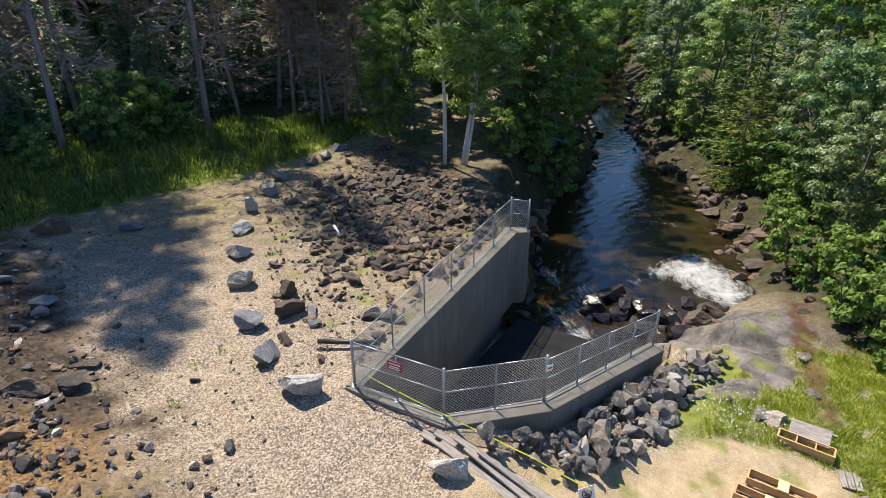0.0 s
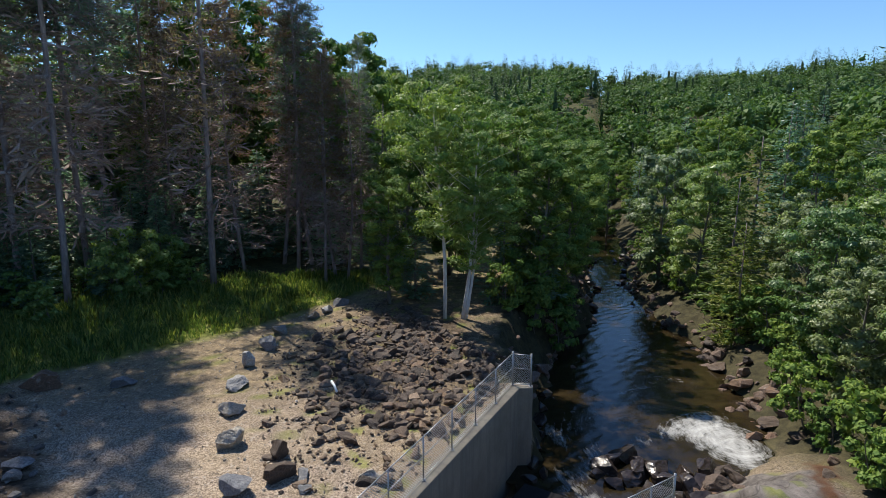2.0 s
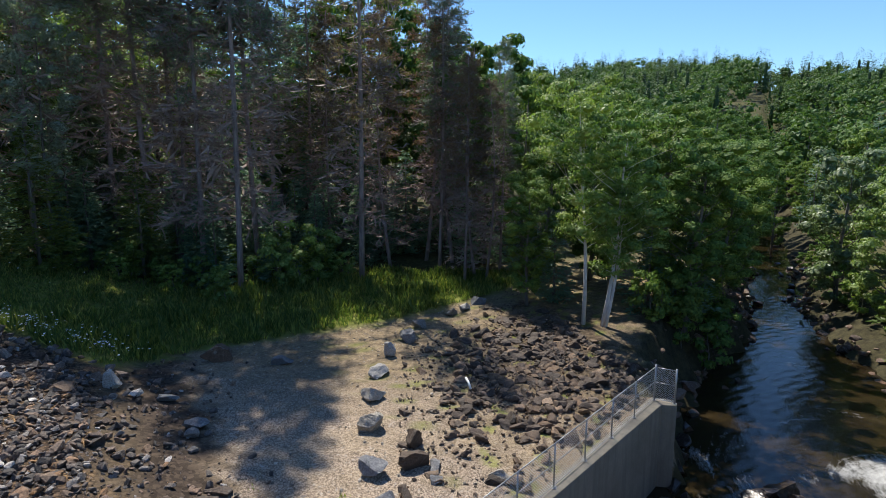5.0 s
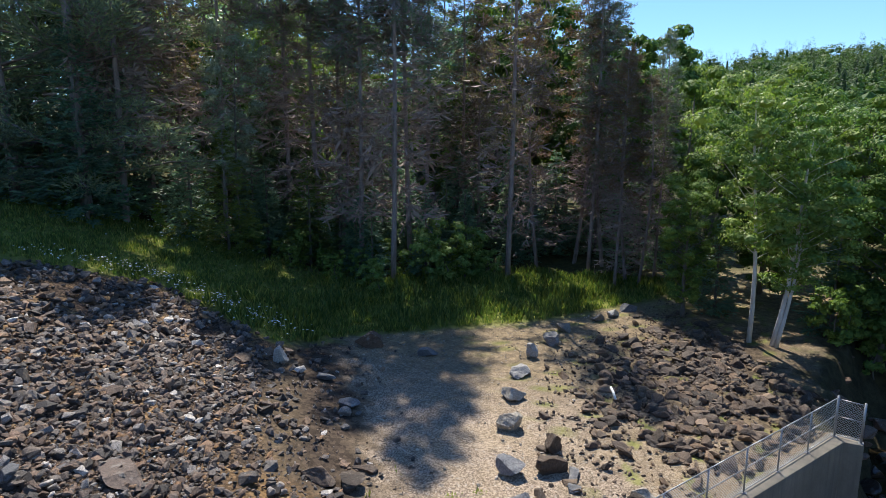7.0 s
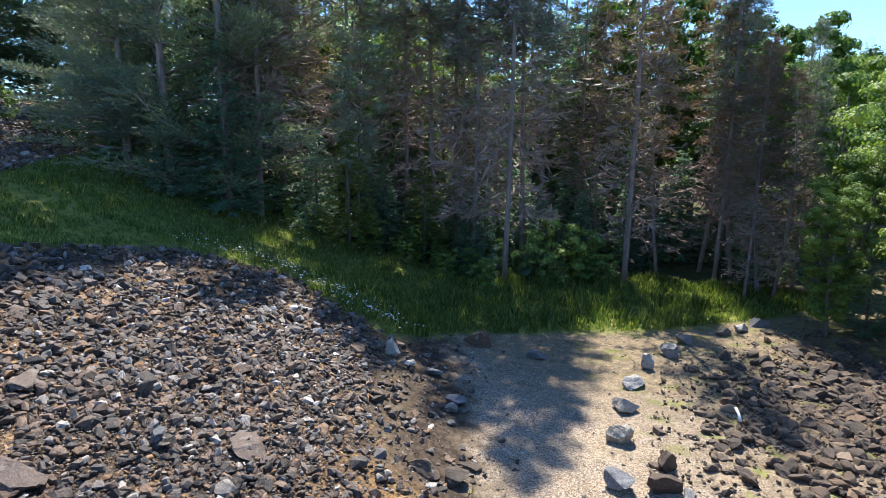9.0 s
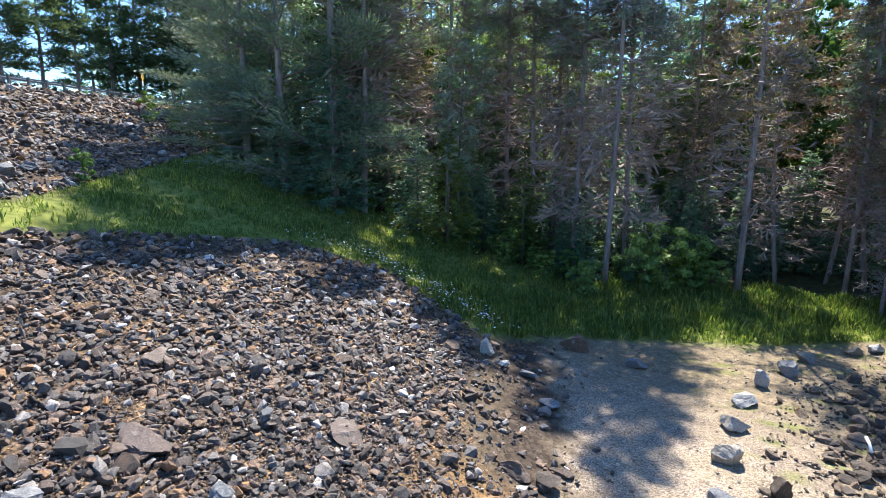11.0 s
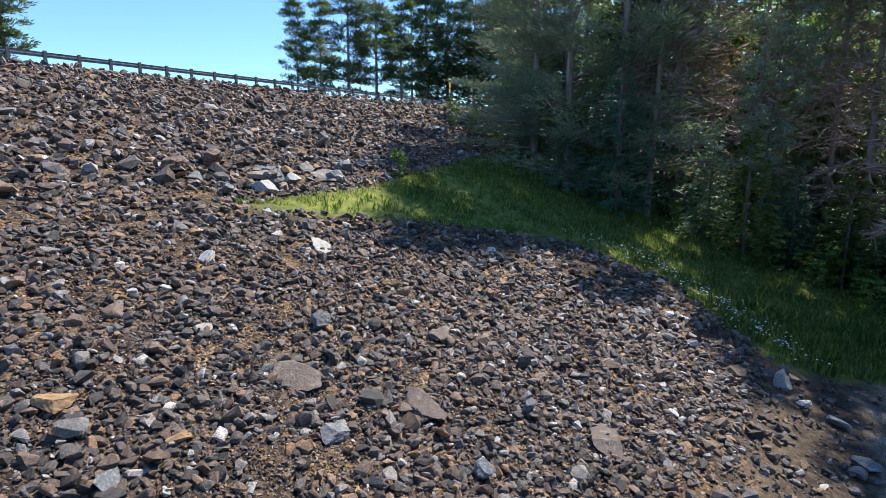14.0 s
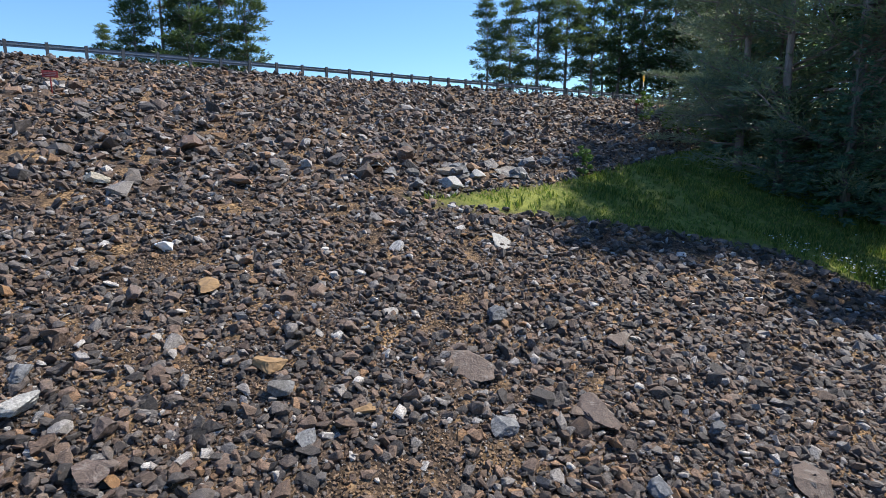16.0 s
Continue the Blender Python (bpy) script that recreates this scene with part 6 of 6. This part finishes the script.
# ---- marked stones on the dam face ----
SLAB, PALE, BLOCK = "large flat pinkish slab lying on the dam face", "pale grey stone on the dam face", "large brown block on the upper dam face"
for x, y, size, turn, tmpl, sq, mat, label in (
        (-11.71, 1.95, 1.25, 20, 1, 0.28, "pinkslab", SLAB), (-11.22, 6.3, 1.1, 70, 2, 0.28, "pinkslab", SLAB), (-12.25, -0.9, 1.2, 130, 3, 0.28, "pinkslab", SLAB), (-15.0, 3.0, 0.95, 15, 13, 0.3, "pinkslab", SLAB),
        (-13.86, -9.05, 0.45, 10, 3, 0.9, "white", "small square white stone on the dam face"), (-21.5, -12.45, 1.5, 100, 4, 0.55, "redrock", BLOCK), (-24.5, -6.0, 1.5, 40, 5, 0.6, "redrock", BLOCK),
        (-26.3, -4.9, 1.7, 150, 6, 0.5, "redrock", BLOCK), (-19.6, -0.3, 0.95, 60, 7, 0.35, "boulder", "pale flat stone on the dam face"), (-10.5, -4.8, 0.65, 90, 8, 0.6, "rust", "orange-stained stone on the dam face"),
        (-12.6, -7.2, 0.7, 20, 9, 0.4, "rust", "flat orange-stained stone on the dam face"), (-14.5, -0.25, 0.66, 0, 9, 0.7, "slate", PALE), (-9.82, -4.35, 0.55, 45, 10, 0.9, "slate", PALE), (-8.88, -3.52, 0.45, 80, 11, 0.9, "slate", PALE),
        (-7.9, -8.1, 0.85, 15, 12, 0.5, "boulder", PALE), (-8.64, -8.64, 0.6, 75, 14, 0.6, "slate", PALE), (-8.0, -6.6, 0.6, 40, 15, 0.5, "pinkslab", "reddish stone on the dam face"), (-10.0, -2.7, 0.42, 0, 16, 0.6, "rust", "yellowish stone on the dam face"),
        (-7.05, -6.2, 0.7, 25, 17, 0.45, "pinkslab", "tan stone on the dam face"), (-16.6, -13.1, 0.95, 130, 18, 0.5, "boulder", PALE), (-11.5, -8.4, 0.65, 60, 19, 0.6, "pinkslab", "tan stone on the dam face"), (-10.5, 0.0, 0.6, 30, 2, 0.5, "slate", PALE),
        (-10.0, 2.9, 0.62, 95, 4, 0.7, "slate", PALE), (-12.2, 4.6, 0.5, 20, 5, 0.8, "slate", PALE)):
    single_rock(x, y, size, turn, tmpl, sq, mat, label, "", name="rock", lie=True)
single_rock(-15.0, 14.55, 0.55, 30, 14, 1.7, "boulder", "upright pale stone at the grass edge", "", name="rock")
# pale blocks where the upper face meets the bench
for k in range(26):
    f = sr.uniform(0, 1)
    x, y = -21.6 - 8.0 * f - sr.uniform(0.2, 2.6), -4.6 + 8.6 * f - sr.uniform(0.2, 2.2)
    single_rock(x, y, sr.uniform(0.5, 1.35), sr.uniform(0, 360), k, sr.uniform(0.4, 0.75), ("slate", "pilerock", "boulder", "pilerock", "slate")[k % 5], "large grey block where the slope meets the bench", "blocks along the bench", name="rock", lie=True)

# ---- timber, tape and signs by the outlet ----
def board(name, a, b, width, thick, mat, label, category, roll=0.0, group=""):
    a, b = Vector(a), Vector(b)
    d = b - a
    m = Matrix.Translation((a + b) / 2) @ d.to_track_quat("X", "Z").to_matrix().to_4x4() @ pose(0, 0, 0, roll, 0, 0)
    bm = bmesh.new()
    bmesh.ops.create_cube(bm, size=1.0, matrix=Matrix.Diagonal((d.length, width, thick, 1)))
    bmesh.ops.bevel(bm, geom=bm.edges[:], offset=0.006, segments=1, affect="EDGES")
    me = bpy.data.meshes.new(name)
    bm.to_mesh(me)
    bm.free()
    me.materials.append(M[mat])
    ob = new(name, me)
    ob.matrix_world = m
    return tagged(ob, label, category, group)


for k, (x0, y0, x1, y1, z, w) in enumerate(((-0.42, 8.90, 2.0, 7.30, 0.02, 0.19), (-0.15, 8.86, 2.35, 7.38, 0.07, 0.17), (-0.05, 8.62, 1.75, 7.12, 0.02, 0.20), (0.25, 8.66, 2.6, 7.22, 0.12, 0.15), (0.45, 8.42, 2.1, 7.05, 0.10, 0.16), (0.7, 8.30, 2.5, 7.02, 0.16, 0.12))):
    board("board", (x0, y0, ground_at(x0, y0) + z + 0.08), (x1, y1, ground_at(x1, y1) + z + 0.10), w, 0.045, "oldwood", "long weathered grey board lying in a loose stack", "board", tr.uniform(-8, 8), "stack of boards")
single_rock(0.2, 7.95, 0.75, 30, 3, 1.0, "boulder", "tan and white boulder beside the boards", "")
for x, y, size, tm in ((7.8, 10.75, 0.55, 1), (8.05, 10.5, 0.6, 2), (6.6, 11.5, 0.36, 5), (7.3, 11.35, 0.32, 6), (9.6, 11.6, 0.36, 7), (10.4, 13.4, 0.4, 8), (8.6, 8.2, 0.3, 11)):
    single_rock(x, y, size, tm * 40, tm, 0.7, "pilerock", "grey stone half sunk in the bank grass", "stones in the grass", name="stone")


def planter(x0, y0, x1, y1, width, height_, cells, label):
    """An open wooden trough with cross pieces."""
    a, b = Vector((x0, y0, 0)), Vector((x1, y1, 0))
    L = (b - a).length
    box = thing("wooden_box", pose((x0 + x1) / 2, (y0 + y1) / 2, ground_at((x0 + x1) / 2, (y0 + y1) / 2) + 0.01, 0, 0, math.degrees(math.atan2(y1 - y0, x1 - x0))), label, "wooden box", "wooden boxes on the sand")
    for name, size, p in (("side_board", (L, 0.03, height_), (0, width / 2, height_ / 2)), ("side_board", (L, 0.03, height_), (0, -width / 2, height_ / 2)),
                          ("end_board", (0.03, width - 0.034, height_), (L / 2 - 0.016, 0, height_ / 2)), ("end_board", (0.03, width - 0.034, height_), (-L / 2 + 0.016, 0, height_ / 2)),
                          *(("divider", (0.025, width - 0.034, height_ * 0.9), (-L / 2 + L * (i + 1) / cells, 0, height_ * 0.47)) for i in range(cells - 1))):
        g = Geo()
        g.box(size)
        part(name, g, M["newwood"], box).matrix_local = pose(*p)
    return box, L


planter(7.74, 9.95, 8.66, 9.28, 0.30, 0.20, 3, "long open wooden box with three compartments")
for x0, y0, x1, y1 in ((6.50, 8.80, 7.55, 8.06), (6.05, 8.42, 7.05, 7.70)):
    box, L = planter(x0, y0, x1, y1, 0.30, 0.17, 1, "open wooden frame with a pale cross board on the sand")
    g = Geo()
    g.box((0.2, 0.32, 0.02))
    part("cross_board", g, M["paleply"], box, "pale plywood cross board").matrix_local = pose(0.02, 0, 0.182)
board("plywood_sheet", (8.10, 10.12, ground_at(8.1, 10.1) + 0.20), (8.74, 9.62, ground_at(8.7, 9.6) + 0.20), 0.46, 0.025, "oldwood", "grey plywood sheet leaning on the wooden box", "plywood", 22)
board("pole", (8.22, 10.62, ground_at(8.2, 10.6) + 0.10), (9.12, 9.90, ground_at(9.1, 9.9) + 0.12), 0.05, 0.05, "oldwood", "thin grey wooden pole lying in the grass", "pole")
for k in range(3):
    board("plank", (8.62 + 0.13 * k, 8.98 - 0.05 * k, ground_at(8.7, 8.9) + 0.05), (8.46 + 0.13 * k, 8.55 - 0.05 * k, ground_at(8.6, 8.6) + 0.05), 0.12, 0.03, "oldwood", "short weathered plank lying in the grass", "plank", 0, "planks in the grass")
g = Geo()
g.tube([(-3.2, 12.08, 0.09), (-2.4, 12.03, 0.10), (-1.6, 12.0, 0.09)], 0.065, 12)
tagged(new("drain_pipe", g.mesh("drain_pipe", M["black"], True)), "black plastic drain pipe lying on the gravel", "pipe")
g = Geo()
g.tube([(-4.0, 19.15, 0.28), (-3.85, 18.9, 0.22), (-3.72, 18.65, 0.10)], 0.045, 8)
tagged(new("bleached_stick", g.mesh("bleached_stick", M["white"], True)), "bleached white stick among the stones", "stick")
pts = np.array([(-1.72, 10.47, 0.26), (-0.9, 9.84, 0.27), (0.05, 9.17, 0.27), (0.9, 8.64, 0.22), (1.75, 8.12, 0.14), (2.75, 7.52, -0.05)])
fine = np.stack([np.interp(np.linspace(0, 5, 41), range(6), pts[:, i]) for i in range(3)], 1)
fine[:, 2] -= 0.012 * np.abs(np.sin(np.linspace(0, 5, 41) * math.pi))
g = Geo()
V = np.concatenate([fine + (0.003, 0.008, 0.007), fine - (0.003, 0.008, 0.007)])
g.add(V, [t for i in range(40) for t in ((i, i + 1, 42 + i), (i, 42 + i, 41 + i))])
tagged(new("barrier_tape", g.mesh("barrier_tape", M["tape"])), "yellow barrier tape strung across the outlet corner", "barrier tape")


def sign(name, x, y, z, turn, w, h, mat, label, post_h, bars=(), post_mat="galv", diamond=False, tilt=0.0):
    """A flat plate on a post, facing -y before it is turned; bars: (x, z, width, height, material)."""
    s = thing(name, pose(x, y, z, 0, 0, turn), label, "sign")
    g = Geo()
    g.tube([(0, 0.03, -0.1), (0, 0.03, post_h)], 0.03, 8)
    if post_h > 0:
        part("post", g, M[post_mat], s, smooth=True)
    g = Geo()
    g.box((w, 0.012, h), pose(0, 0, 0, 0, 45 if diamond else 0, 0))
    plate = part("plate", g, M[mat], s)
    plate.matrix_local = pose(0, 0, post_h - h * (0.55 if diamond else 0.4), tilt, 0, 0)
    for bx, bz, bw, bh, bm_ in bars:
        g = Geo()
        g.box((bw, 0.006, bh), pose(bx, -0.011, bz))
        part("lettering_bar", g, M[bm_], plate)
    return s, plate


face = math.degrees(math.atan2(DAM_N[1], DAM_N[0])) + 90
sign("warning_sign", -23.8, -20.3, ground_at(-23.8, -20.3), face, 0.60, 0.30, "red", "dark red warning sign with faded lettering on the dam face", 1.05,
     ((0, 0.07, 0.44, 0.03, "fadedtext"), (0, 0.0, 0.48, 0.03, "fadedtext"), (0, -0.07, 0.36, 0.03, "fadedtext")), "red")
sign("warning_sign", -58.0, 12.0, ground_at(-58.0, 12.0), face, 0.7, 0.38, "red", "dark red warning sign near the top of the slope", 1.1, ((0, 0.05, 0.5, 0.05, "fadedtext"),), "red")
s, plate = sign("road_sign", -70.9, 15.3, CREST_Z, face + 20, 0.76, 0.76, "yellow", "yellow diamond road sign on a steel post", 3.15, ((0, 0.12, 0.10, 0.34, "black"), (0.09, 0.02, 0.22, 0.08, "black")), "galv", True)
g = Geo()
g.box((0.5, 0.012, 0.5))
part("lower_plate", g, M["white"], s, "small white plate").matrix_local = pose(0, -0.004, 2.05)
s, plate = sign("fence_sign", -1.0, 9.83, 0.95, math.degrees(math.atan2(-1.02, 2.05)), 0.36, 0.22, "red", "red warning sign wired to the fence", 0.0,
                ((0, 0.05, 0.28, 0.03, "white"), (0, -0.02, 0.24, 0.025, "white"), (0, -0.07, 0.28, 0.02, "white")))
plate.matrix_local = pose(0, -0.05, 0.10)
s, plate = sign("fence_sign", 2.25, 9.82, 0.92, 25, 0.16, 0.16, "white", "small white and red sign on a fence post", 0.0, ((0, 0, 0.11, 0.03, "red"),))
plate.matrix_local = pose(0, -0.06, 0.10)
s, plate = sign("ground_sign", 2.80, 7.85, ground_at(2.8, 7.85), 20, 0.34, 0.30, "white", "white prohibition sign with a red ring on a short stake", 0.30, ((0, 0.0, 0.12, 0.03, "black"), (0, -0.045, 0.16, 0.03, "black"), (0, -0.125, 0.24, 0.02, "black")), "galv", False, -25)
g = Geo()
w = np.linspace(0, 2 * np.pi, 25)
ring = [(np.cos(t) * 0.10, -0.012, np.sin(t) * 0.10 + 0.02) for t in w]
g.tube(ring, 0.012, 5)
part("red_ring", g, M["red"], plate)
g = Geo()
g.box((0.2, 0.008, 0.022), pose(0, -0.014, 0.02, 0, 45, 0))
part("red_bar", g, M["red"], plate)
